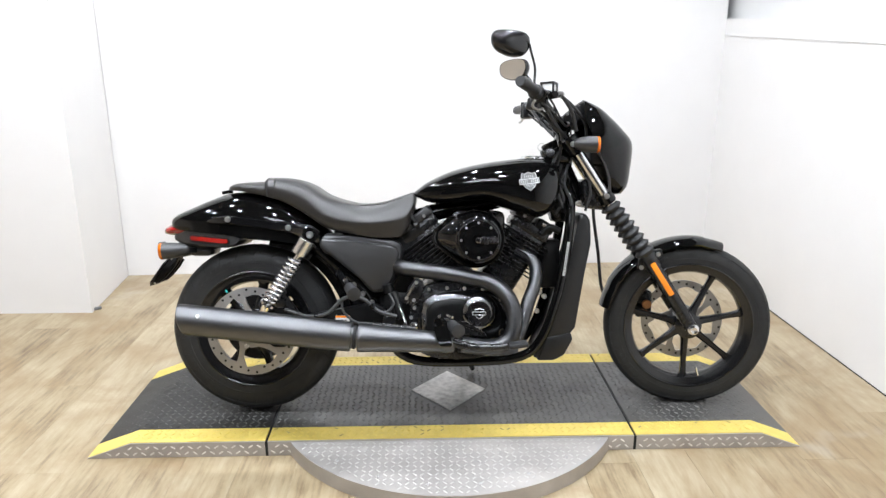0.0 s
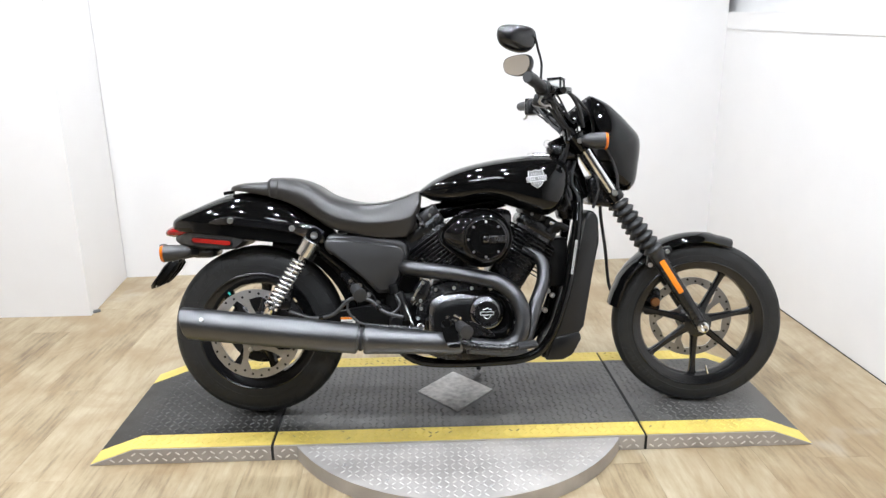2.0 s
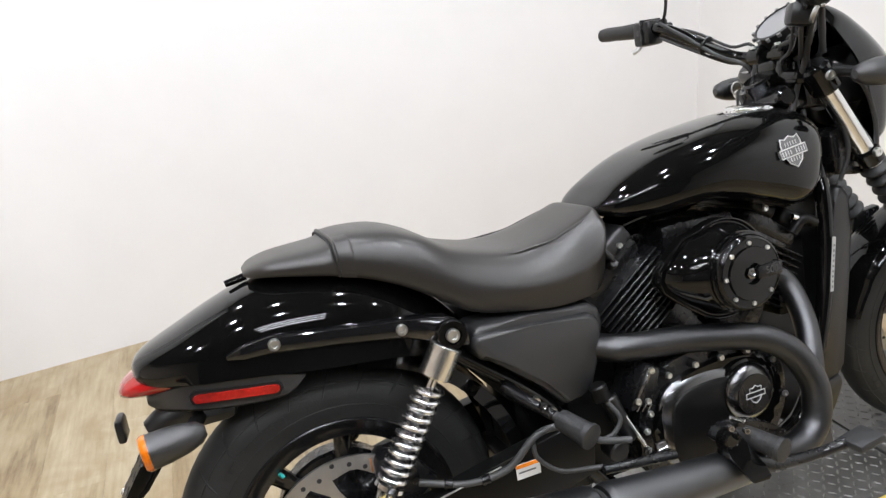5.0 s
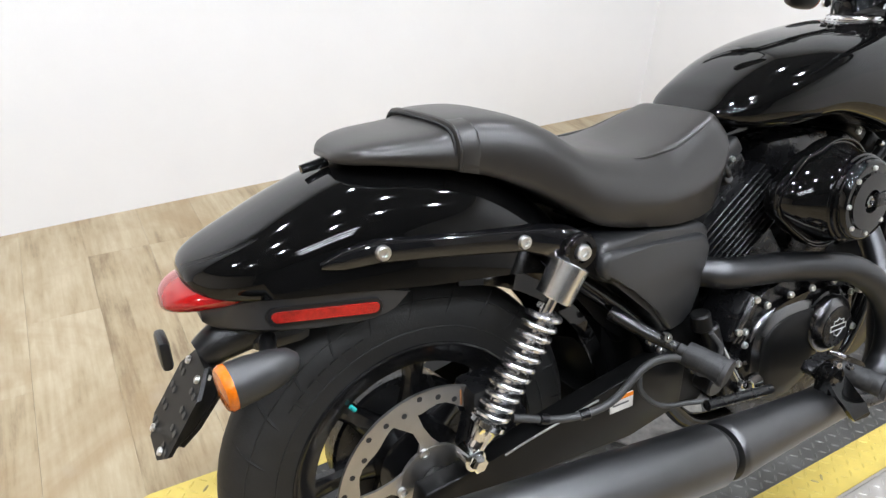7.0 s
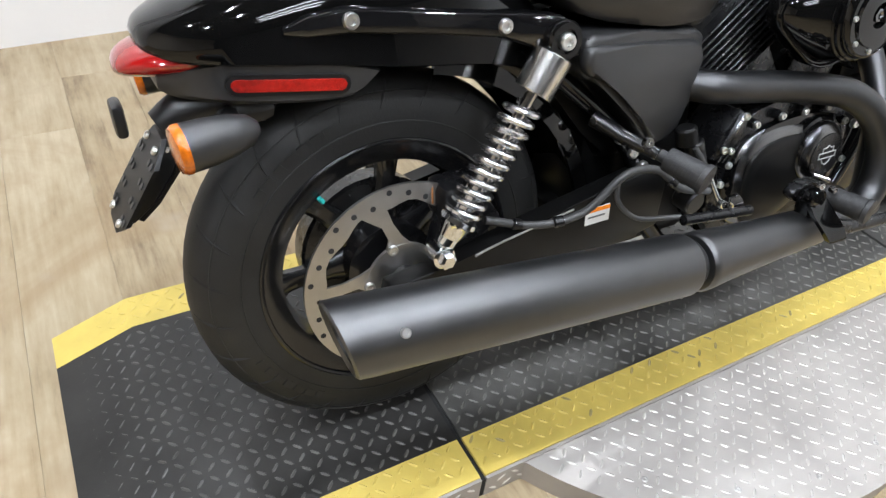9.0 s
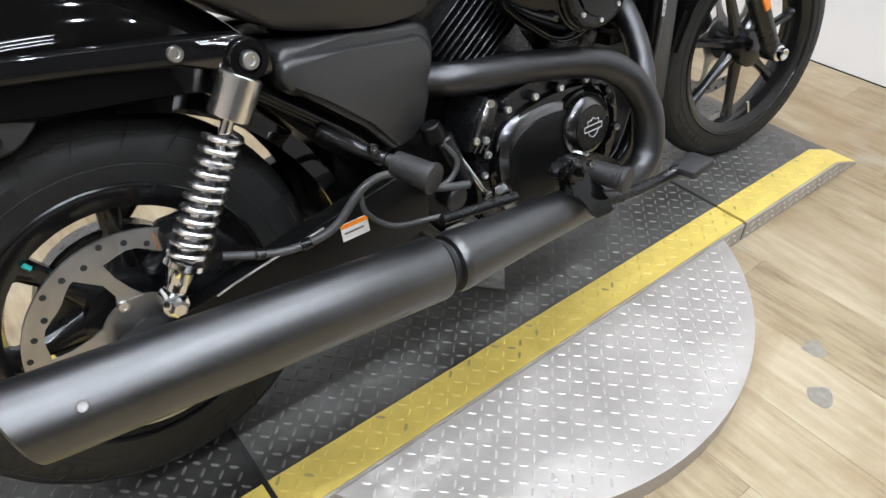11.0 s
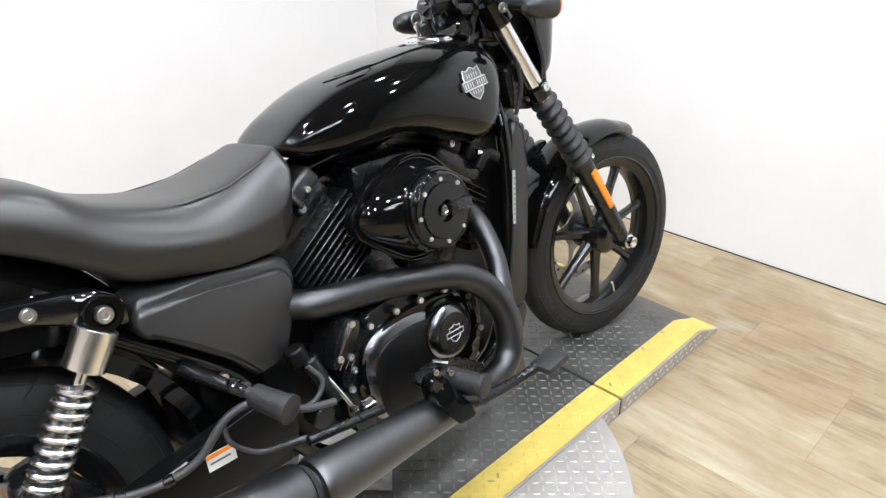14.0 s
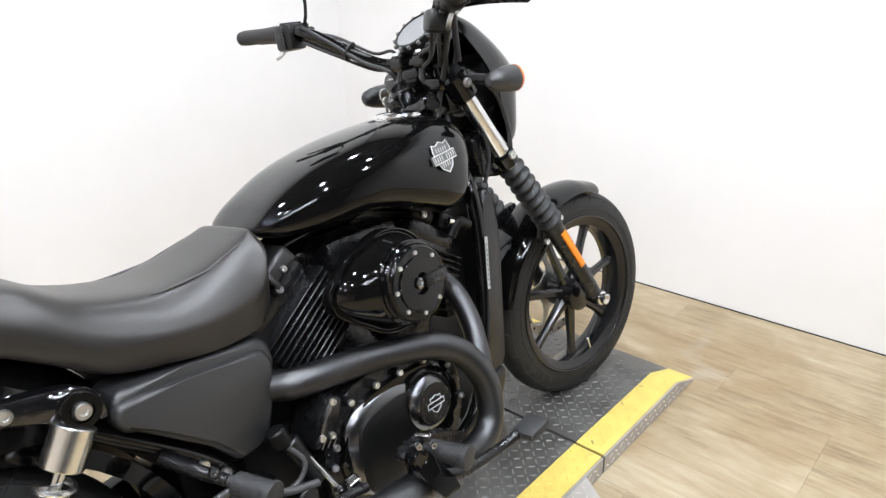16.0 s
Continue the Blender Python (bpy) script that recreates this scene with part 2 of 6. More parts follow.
def loft(rings, cap=True, closed=True):
    return ring_faces(bmesh.new(), rings, cap, closed)


def basis(d):
    d = Vector(d).normalized()
    u = d.cross(Vector((0, 0, 1)) if abs(d.z) < 0.95 else Vector((1, 0, 0))).normalized()
    return d, u, d.cross(u).normalized()


def lathe(o, d, profile, seg=28, bm=None):
    """Turns a profile of (radius, along) round the axis from o in direction d; its ends are closed."""
    o = Vector(o)
    d, u, v = basis(d)
    rings = [[o + d * h + (u * math.cos(a) + v * math.sin(a)) * max(r, 1e-4) for a in (2 * math.pi * i / seg for i in range(seg))] for r, h in profile]
    return ring_faces(bm or bmesh.new(), rings)


def cyl(p, q, r, r2=None, seg=20, bm=None, soft=0.0):
    p, q = Vector(p), Vector(q)
    h, r2 = (q - p).length, r if r2 is None else r2
    s = min(soft, h / 3)
    prof = [(r - s, 0), (r, s), (r2, h - s), (r2 - s, h)] if soft else [(r, 0), (r2, h)]
    return lathe(p, q - p, prof, seg, bm)


def spline(points, n=6):
    """Points of a smooth line through the given ones."""
    p = [Vector(x) for x in points]
    p = [p[0] * 2 - p[1], *p, p[-1] * 2 - p[-2]]
    out = []
    for a, b, c, d in zip(p, p[1:], p[2:], p[3:]):
        for k in range(n):
            t = k / n
            out.append(0.5 * (2 * b + (c - a) * t + (2 * a - 5 * b + 4 * c - d) * t * t + (3 * b - a - 3 * c + d) * t ** 3))
    return out + [p[-2]]


def tube(points, r, seg=12, n=6, bm=None, smooth=True):
    """A round tube along a smooth line; r is one radius or one for each given point."""
    pts = spline(points, n) if smooth else [Vector(p) for p in points]
    if isinstance(r, (list, tuple)):
        rad = np.interp(np.linspace(0, len(points) - 1, len(pts)), range(len(points)), r)
    else:
        rad = [r] * len(pts)
    rings, u = [], None
    for i, p in enumerate(pts):
        d = (pts[min(i + 1, len(pts) - 1)] - pts[max(i - 1, 0)]).normalized()
        u = basis(d)[1] if u is None else (u - d * u.dot(d)).normalized()
        v = d.cross(u)
        rings.append([p + (u * math.cos(a) + v * math.sin(a)) * rad[i] for a in (2 * math.pi * k / seg for k in range(seg))])
    return ring_faces(bm or bmesh.new(), rings)


def box(lo, hi, bevel=0.0, bm=None, m=None, seg=2):
    bm2 = bmesh.new()
    bmesh.ops.create_cube(bm2, size=1, matrix=Matrix.Translation((Vector(lo) + Vector(hi)) / 2) @ Matrix.Diagonal((*(Vector(hi) - Vector(lo)), 1)))
    if bevel:
        bmesh.ops.bevel(bm2, geom=bm2.edges[:], offset=bevel, segments=seg, affect="EDGES", profile=0.5)
    if m:
        bmesh.ops.transform(bm2, matrix=m, verts=bm2.verts[:])
    return join(bm, bm2)


def join(bm, other):
    if bm is None:
        return other
    me = bpy.data.meshes.new("tmp")
    other.to_mesh(me)
    other.free()
    bm.from_mesh(me)
    bpy.data.meshes.remove(me)
    return bm


def prism(poly, y0, y1, bevel=0.0, seg=2, bm=None, taper=1.0):
    """A slab with the outline poly in x and z, from y0 to y1; taper shrinks the outline at y0."""
    b2 = bmesh.new()
    cx, cz = sum(p[0] for p in poly) / len(poly), sum(p[1] for p in poly) / len(poly)
    a = [b2.verts.new((cx + (x - cx) * taper, y0, cz + (z - cz) * taper)) for x, z in poly]
    b = [b2.verts.new((x, y1, z)) for x, z in poly]
    fa, fb = b2.faces.new(a), b2.faces.new(b[::-1])
    for i in range(len(poly)):
        j = (i + 1) % len(poly)
        b2.faces.new((a[j], a[i], b[i], b[j]))
    if bevel:
        bmesh.ops.bevel(b2, geom=b2.edges[:], offset=bevel, segments=seg, affect="EDGES", profile=0.5)
    return join(bm, b2)


def round_poly(points, n=5):
    """A closed smooth outline through 2D points."""
    k = len(points)
    out = []
    for i in range(k):
        a, b, c, d = (Vector((*points[(i + j) % k], 0)) for j in (-1, 0, 1, 2))
        for s in range(n):
            t = s / n
            q = 0.5 * (2 * b + (c - a) * t + (2 * a - 5 * b + 4 * c - d) * t * t + (3 * b - a - 3 * c + d) * t ** 3)
            out.append((q.x, q.y))
    return out


def table(xs, cols, n):
    """Smoothly resampled rows of a table of stations: (x, value, value, ...)."""
    pts = [[x, *(c[i] for c in cols)] for i, x in enumerate(xs)]
    t = np.linspace(0, len(xs) - 1, n)
    out = []
    for s in t:
        i = min(int(s), len(xs) - 2)
        f = s - i
        a, b, c, d = (np.array(pts[min(max(k, 0), len(xs) - 1)]) for k in (i - 1, i, i + 1, i + 2))
        out.append(0.5 * (2 * b + (c - a) * f + (2 * a - 5 * b + 4 * c - d) * f * f + (3 * b - a - 3 * c + d) * f ** 3))
    return out


BOLTS = {}


def bolts(name, places, d, r, h, material, parent, label=""):
    """Bolt heads, each a part of its own; alike ones share a mesh."""
    key = (r, h, material.name)
    if key not in BOLTS:
        ob = part(name, bolt((0, 0, 0), (0, 0, 1), r, h), material, parent, label)
        BOLTS[key] = ob.data
        bpy.data.objects.remove(ob)
    e, u, v = basis(d)
    m = Matrix((u, v, e)).transposed().to_4x4()
    for p in places:
        ob = new(name, BOLTS[key])
        ob.parent = parent
        ob.matrix_basis = Matrix.Translation(p) @ m
        if label:
            ob["label"] = label


def bolt(p, d, r=0.008, h=0.006, bm=None):
    """A round bolt head with a hollow hexagon in it."""
    return lathe(p, d, [(r, 0), (r, h * 0.7), (r * 0.85, h), (r * 0.5, h), (r * 0.45, h * 0.55), (0, h * 0.5)], 14, bm)


# ---- the room ----
XR, XL, YB, YF, ZC = 1.62, -4.6, 1.95, -7.0, 3.0


def wall(name, lo, hi, material, label):
    return tagged(part(name, box(lo, hi), material), label, "wall", kind="structure")


base = tagged(part("floor", box((XL - 0.2, YF - 0.2, -0.12), (XR + 0.4, 2.3, -0.004)), WOOD), "light oak-look vinyl plank floor, scuffed in places", "floor", kind="structure")
bm = bmesh.new()
back_l, back_r = Vector((-1.93, 1.74, 0)), Vector((XR + 0.0, 1.955, 0))
for a, b in ((back_l, back_r),):
    ring_faces(bm, [[a, b, b + Vector((0, 0.15, 0)), a + Vector((-0.2, 0.15, 0))], [v + Vector((0, 0, ZC)) for v in (a, b, b + Vector((0, 0.15, 0)), a + Vector((-0.2, 0.15, 0)))]])
tagged(part("wall_back", bm, WHITE), "plain white painted back wall of the photo booth", "wall", kind="structure")
bm = bmesh.new()
corner = [(-1.868, 1.12), (-1.932, 1.739), (-2.2, 1.739), (-2.2, 1.27), (XL, 1.27), (XL, 1.125)]
ring_faces(bm, [[Vector((x, y, 0)) for x, y in corner], [Vector((x, y, ZC)) for x, y in corner]])
tagged(part("wall_left", bm, WHITE), "white painted wall with a projecting corner", "wall", kind="structure")
def along_right(x0, x1, lift0, lift1):
    """A strip of the right wall between two lines that drop a little towards the room."""
    rows = ((YF, 1.385), (0.2, 1.398), (1.94, 1.474), (2.3, 1.48))
    return loft([[Vector((x0, y, max(z + lift0, 0))), Vector((x1, y, max(z + lift0, 0))), Vector((x1, y, z + lift1)), Vector((x0, y, z + lift1))] for y, z in rows])


right = tagged(part("wall_right", along_right(XR, XR + 0.06, -9.0, 0.0), WHITE), "white painted half-height side wall with a capped top", "wall", kind="structure")
part("cap_trim", along_right(XR - 0.005, XR - 0.001, -0.094, -0.087), WHITE, right, "thin raised white trim strip")
# thin black strip paints the shade of the gap at the wall's foot
part("floor_gap", box((XR - 0.003, YF, 0.0002), (XR - 0.0002, 1.94, 0.004)), BLACKGAP, right, "black strip for the shaded gap where the wall meets the floor")
# upper wall: its weaker light is painted in as a grey tone
wall("wall_right_upper", (XR + 0.0605, YF, 0.0), (XR + 0.25, 2.3, ZC), DIMWALL, "upper wall set back above the white side wall, its dimmer light put in as grey")
wall("wall_front", (XL, YF - 0.15, 0), (XR, YF, ZC), DARKROOM, "grey far wall of the showroom behind")
wall("wall_far_left", (XL - 0.15, YF, 0), (XL, 1.12, ZC), BEIGE, "beige showroom side wall")
tagged(part("ceiling", box((XL - 0.2, YF - 0.2, ZC), (XR + 0.4, 2.3, ZC + 0.1)), CEILING), "plain dark showroom ceiling", "ceiling", kind="structure")
tagged(part("screw_plug", lathe((-2.2, 1.1245, 0.13), (0, -1, 0), [(0.006, 0), (0.006, 0.002), (0.003, 0.003)], 10), INK), "small dark screw plug low in the white wall", "plug")
tagged(part("debris", box((-0.03, -0.008, 0), (0.03, 0.008, 0.014), 0.004, m=pose(-1.87, 1.16, 0, 0, 0, 35)), INK), "small dark scrap on the floor by the wall corner", "debris")


def ceiling_light():
    ob = empty("ceiling_light")
    part("rim", lathe((0, 0, 0), (0, 0, -1), [(0.095, 0), (0.095, 0.012), (0.08, 0.018), (0.074, 0.012), (0.07, 0.004)], 24), WHITE, ob)
    part("lens", lathe((0, 0, -0.006), (0, 0, -1), [(0.047, 0), (0.043, 0.003), (0.022, 0.005)], 16), LIGHT, ob, "bright white lamp lens")
    return tagged(ob, "round recessed ceiling lamp, switched on", "ceiling light", "ceiling lamps")


first = ceiling_light()
spots = [(x, y) for y in (-0.55, -1.75) for x in (-2.6, -1.75, -0.9, -0.05, 0.8)] + [(x, 0.75) for x in (-1.6, -0.5, 0.8)]
first.matrix_basis = pose(*spots[0], ZC)
for x, y in spots[1:]:
    copy_thing(first, pose(x, y, ZC))


def tube_light():
    ob = empty("tube_light")
    part("housing", box((-0.62, -0.06, -0.05), (0.62, 0.06, 0), 0.01), WHITE, ob)
    part("tube", cyl((-0.6, 0, -0.07), (0.6, 0, -0.07), 0.016), TUBELIGHT, ob, "glowing fluorescent tube")
    return tagged(ob, "white batten ceiling light with one lit tube", "ceiling light", "tube lights")


first = tube_light()
first.matrix_basis = pose(-0.9, -2.9, ZC)
for k in range(1, 3):
    copy_thing(first, pose(-0.9, -2.9 - 0.42 * k, ZC))

# ---- the display platform ----
TOP = 0.055
plat = tagged(empty("display_platform", pose(0, 0, 0)), "low tread-plate platform with yellow stripes and a silver half-round plate", "platform")
Y0, Y1, Y2, Y3 = -0.227, -0.147, 0.336, 0.418
XE = (-1.279, -1.135, -0.693, 0.532, 0.960, 1.098)


def lugs(cells, z_of, material, parent, name, length=0.0195, width=0.0056, height=0.0022):
    """Raised tread marks, turned by turns to either side."""
    vs, fs = [], []
    for x, y, k in cells:
        a = radians(45 if k else -45)
        c, s = math.cos(a), math.sin(a)
        i = len(vs)
        for px, py, pz in ((-0.5, 0, 0), (-0.25, 0.5, 0), (0.25, 0.5, 0), (0.5, 0, 0), (0.25, -0.5, 0), (-0.25, -0.5, 0), (-0.28, 0, 1), (0.28, 0, 1)):
            dx, dy = px * length, py * width
            X, Y = x + dx * c - dy * s, y + dx * s + dy * c
            vs.append((X, Y, z_of(X, Y) + pz * height))
        fs += [(i, i + 6, i + 1), (i, i + 5, i + 6), (i + 1, i + 6, i + 7, i + 2), (i + 4, i + 7, i + 6, i + 5), (i + 2, i + 7, i + 3), (i + 3, i + 7, i + 4)]
    me = bpy.data.meshes.new(name)
    me.from_pydata(vs, [], [f[::-1] for f in fs])
    me.materials.append(material)
    ob = new(name, me)
    ob.parent = parent
    ob["kind"] = "stuff"
    return ob


LUG = {}


def single_lugs(cells, z, material, parent, length=0.0195, width=0.0056, height=0.0022):
    """Raised tread marks on a flat plate, each a part of its own; alike ones share a mesh."""
    for x, y, k in cells:
        key = (material.name, k, length, width, height)
        if key not in LUG:
            a = radians(45 if k else -45)
            c, s = math.cos(a), math.sin(a)
            pts = [(px * length, py * width, pz * height) for px, py, pz in ((-0.5, 0, 0), (-0.25, 0.5, 0), (0.25, 0.5, 0), (0.5, 0, 0), (0.25, -0.5, 0), (-0.25, -0.5, 0), (-0.28, 0, 1), (0.28, 0, 1))]
            me = bpy.data.meshes.new("tread_lug")
            me.from_pydata([(u * c - v * s, u * s + v * c, w) for u, v, w in pts], [], [f[::-1] for f in ((0, 6, 1), (0, 5, 6), (1, 6, 7, 2), (4, 7, 6, 5), (2, 7, 3), (3, 7, 4), (0, 1, 2, 3, 4, 5))])
            me.materials.append(material)
            LUG[key] = me
        ob = new("tread_lug", LUG[key])
        ob.location = (x, y, z)
        ob.parent = parent


PITCH = 0.0225


def cells(x0, x1, y0, y1, keep=lambda x, y: True):
    out = []
    for i in range(int(math.floor(x0 / PITCH)), int(math.ceil(x1 / PITCH)) + 1):
        for j in range(int(math.floor(y0 / PITCH)), int(math.ceil(y1 / PITCH)) + 1):
            x, y = i * PITCH, j * PITCH
            if x0 + 0.009 < x < x1 - 0.009 and y0 + 0.009 < y < y1 - 0.009 and keep(x, y):
                out.append((x, y, (i + j) % 2))
    return out


def deck_z(x, y):
    """Height of the deck: flat, and sloping to the floor at both ends."""
    if x < XE[1]:
        return TOP * (x - XE[0]) / (XE[1] - XE[0])
    if x > XE[4]:
        return TOP * (XE[5] - x) / (XE[5] - XE[4])
    return TOP


def slab(x0, x1, ya, yb, breaks=()):
    """A length of deck between ya and yb, solid down to the floor, that follows the ramps."""
    xs = [x0, *breaks, x1]
    return loft([[Vector((x, ya, 0)), Vector((x, yb, 0)), Vector((x, yb, max(deck_z(x, 0), 0.003))), Vector((x, ya, max(deck_z(x, 0), 0.003)))] for x in xs])


G = 0.0048
wear = random.Random(7)
for sec, (x0, x1, brk) in enumerate(((XE[0], XE[2] - G, (XE[1],)), (XE[2] + G, XE[3] - G, ()), (XE[3] + G, XE[5], (XE[4],)))):
    dia = (lambda x, y: abs(x + 0.08) / 0.16 + abs(y - 0.108) / 0.18 > 1) if sec == 1 else (lambda x, y: True)
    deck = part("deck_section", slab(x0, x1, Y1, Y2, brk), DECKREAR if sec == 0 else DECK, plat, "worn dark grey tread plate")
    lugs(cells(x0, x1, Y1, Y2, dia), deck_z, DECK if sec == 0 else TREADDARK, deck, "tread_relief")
    for ya, yb in ((Y0, Y1 - 0.0005), (Y2 + 0.0005, Y3)):
        stripe = part("yellow_stripe", slab(x0, x1, ya, yb, brk), YELLOW, plat, "yellow painted safety stripe")
        every = cells(x0, x1, ya, yb)
        worn = {c for c in every if wear.random() < 0.03 + 0.22 * math.exp(-((c[0] + 0.2) / 0.18) ** 2)}
        clean = [c for c in every if c not in worn]
        if sec == 1 and ya == Y0:
            single_lugs(clean, TOP, YELLOW, stripe, height=0.0018)
        else:
            lugs(clean, deck_z, YELLOW, stripe, "tread_relief", height=0.0018)
        lugs([c for c in every if c in worn], deck_z, WORN, stripe, "worn_tread_relief", height=0.0018)
    # bare metal side plate
    z = [(x, max(deck_z(x, 0), 0.004)) for x in (x0, *brk, x1)]
    poly = [(x, 0.001) for x, _ in z] + [(x, h - 0.002) for x, h in z[::-1]]
    side = part("edge_plate", prism(poly, Y0 - 0.006, Y0 - 0.0005), SILVER, plat, "bare metal tread-plate edge")
    vs, fs = [], []
    for i in range(int((x1 - x0) / 0.028) + 1):
        for j in range(2):
            cx, cz = x0 + 0.016 + 0.028 * i + 0.014 * j, 0.015 + 0.021 * j
            if cz + 0.012 > max(deck_z(cx, 0), 0.004) or cx > x1 - 0.012:
                continue
            a = radians(35 if (i + j) % 2 else -35)
            c, sn = math.cos(a), math.sin(a)
            k = len(vs)
            for px, pz, out in ((-0.011, 0, 0), (-0.005, 0.0032, 0), (0.005, 0.0032, 0), (0.011, 0, 0), (0.005, -0.0032, 0), (-0.005, -0.0032, 0), (-0.006, 0, 1), (0.006, 0, 1)):
                vs.append((cx + px * c - pz * sn, Y0 - 0.0058 - 0.0016 * out, cz + px * sn + pz * c))
            fs += [(k, k + 6, k + 1), (k, k + 5, k + 6), (k + 1, k + 6, k + 7, k + 2), (k + 4, k + 7, k + 6, k + 5), (k + 2, k + 7, k + 3), (k + 3, k + 7, k + 4)]
    me = bpy.data.meshes.new("edge_relief")
    me.from_pydata(vs, [], fs)
    me.materials.append(LUGMETAL)
    relief = new("edge_relief", me)
    relief.parent, relief["kind"] = side, "stuff"
for x in (XE[2], XE[3]):
    part("seam", box((x - G, Y0 - 0.004, 0), (x + G, Y3, TOP - 0.006)), BLACKGAP, plat)
b = loft([[Vector((-0.08 + dx * s, 0.108 + dy * s, TOP + z)) for dx, dy in ((-0.14, 0), (0, -0.157), (0.14, 0), (0, 0.157))] for z, s in ((-0.003, 1.0), (0.0035, 1.0), (0.0042, 0.985))])
dia = part("diamond_plate", b, DIAPLATE, plat, "scuffed bare silver diamond-shaped plate")
CX, CY, CR = -0.085, 0.066, 0.606
ang = [a for a in np.linspace(math.pi, 2 * math.pi, 97) if CY + CR * math.sin(a) < Y0 - 0.008]
arc = [(CX + CR * math.cos(a), CY + CR * math.sin(a)) for a in ang]
arc = [(arc[0][0] - 0.004, Y0 - 0.0065), *arc, (arc[-1][0] + 0.004, Y0 - 0.0065)]
disc = part("turntable_plate", loft([[Vector((x, y, z)) for x, y in arc] for z in (0.0, 0.050)]), SILVER, plat, "bare silver half-round tread plate")
every = cells(CX - CR, CX + CR, CY - CR, Y0 - 0.006, lambda x, y: math.hypot(x - CX, y - CY) < CR - 0.018)
every.sort(key=lambda c: math.hypot(c[0] - 0.05, c[1] + 0.33))
single_lugs(every[:280], 0.050, DISCLUG, disc, 0.0190, 0.0052, 0.0013)
lugs(every[280:], lambda x, y: 0.050, DISCLUG, disc, "tread_relief", 0.0190, 0.0052, 0.0013)
bolts("screw", [(CX + 0.55 * math.cos(a), CY + 0.55 * math.sin(a), 0.0495) for a in np.linspace(math.pi * 1.18, math.pi * 1.82, 8)], (0, 0, 1), 0.0055, 0.002, STEEL, disc)

# two old glue marks on the boards
mark = random.Random(11)
for x, y, r in SCUFFS:
    ring = [(r * (0.75 + 0.5 * mark.random()) * math.cos(a), 0.8 * r * (0.75 + 0.5 * mark.random()) * math.sin(a)) for a in (2 * math.pi * k / 11 for k in range(11))]
    ring = round_poly(ring, 3)
    b = loft([[Vector((x + f * px, y + f * py, z)) for px, py in ring] for f, z in ((1.0, 0.0001), (0.97, 0.0007), (0.8, 0.0008))])
    tagged(part("glue_mark", b, SCUFF), "flat grey glue residue stuck on the floor boards", "stain", "glue marks")

# ---- the motorcycle, leaning on its side stand ----
bike = tagged(empty("motorcycle", pose(0, -0.008, 0.0575, 0, 0, -0.6) @ pose(0, 0, 0, -11.5)), "gloss black cruiser motorcycle with small fairing, leaning on its stand", "motorcycle")


RW, FW = Vector((-0.761, -0.005, 0.293)), Vector((0.767, 0, 0.292))


def tyre(c, r, w, rim, name_parent, grooves, rubber):
    n = 64
    prof = []
    for k in range(17):
        a = math.pi * k / 16
        # rounded tread over straight side walls
        y = -w / 2 * math.copysign(abs(math.cos(a)) ** 0.88, math.cos(a))
        rr = rim + (r - rim) * (math.sin(a) ** 0.86 if 0 < k < 16 else 0)
        prof.append((rr, y * (0.8 + 0.2 * math.sin(a))))
    prof += [(rim - 0.004, w * 0.36), (rim - 0.004, -w * 0.36)]
    rings = [[c + Vector((rr * math.cos(t), y, rr * math.sin(t))) for rr, y in prof] for t in (2 * math.pi * i / n for i in range(n))]
    b = bmesh.new()
    vs = [[b.verts.new(p) for p in ring] for ring in rings]
    for i in range(n):
        for j in range(len(prof)):
            k = (j + 1) % len(prof)
            b.faces.new((vs[i][j], vs[i][k], vs[(i + 1) % n][k], vs[(i + 1) % n][j]))
    t = part("tyre", b, rubber, name_parent, "black road tyre")
    # tread cuts, swept back from the middle line
    b = bmesh.new()
    for i in range(grooves):
        for s in (-1, 1):
            a0 = 2 * math.pi * (i + (0.5 if s > 0 else 0)) / grooves
            pts = []
            for k in range(7):
                f = 0.12 + 0.70 * k / 6
                al = math.pi / 2 * (1 - 0.62 * k / 6) - 0.10
                y = s * w / 2 * math.cos(al) ** 0.88
                rr = rim + (r - rim) * math.sin(al) ** 0.86 - 0.0026
                aa = a0 + f * 0.16
                pts.append(c + Vector((rr * math.cos(aa), y * (0.8 + 0.2 * math.sin(al)), rr * math.sin(aa))))
            tube(pts, [0.0008, 0.0024, 0.0028, 0.0028, 0.0028, 0.0024, 0.0008], 5, 1, b, smooth=False)
    part("tread_pattern", b, BLACKGAP, t)["kind"] = "stuff"
    # fine raised rings on the side wall
    for f in (0.30, 0.74):
        rr = rim + (r - rim) * f
        al = math.asin(f ** (1 / 0.86))
        y = w / 2 * math.cos(al) ** 0.88 * (0.8 + 0.2 * f ** (1 / 0.86))
        for sy in (-1, 1):
            part("sidewall_ring", tube([c + Vector((rr * math.cos(a), sy * y, rr * math.sin(a))) for a in np.linspace(0, 2 * math.pi, 65)], 0.0013, 6, 1, smooth=False), rubber, t)
    # raised letter bars on the side wall
    b = bmesh.new()
    for a0 in (-0.75, 1.9, 3.6):
        for k in range(7):
            a = a0 + 0.085 * k
            rr = rim + (r - rim) * 0.45
            m = Matrix.Translation(c + Vector((rr * math.cos(a), -w * 0.408, rr * math.sin(a)))) @ pose(0, 0, 0, 0, -math.degrees(a) + 90, 0)
            box((-0.007, -0.0012, -0.006), (0.007, 0.0012, 0.006), 0, b, m)
    part("sidewall_relief", b, rubber, t)["kind"] = "stuff"
    return t


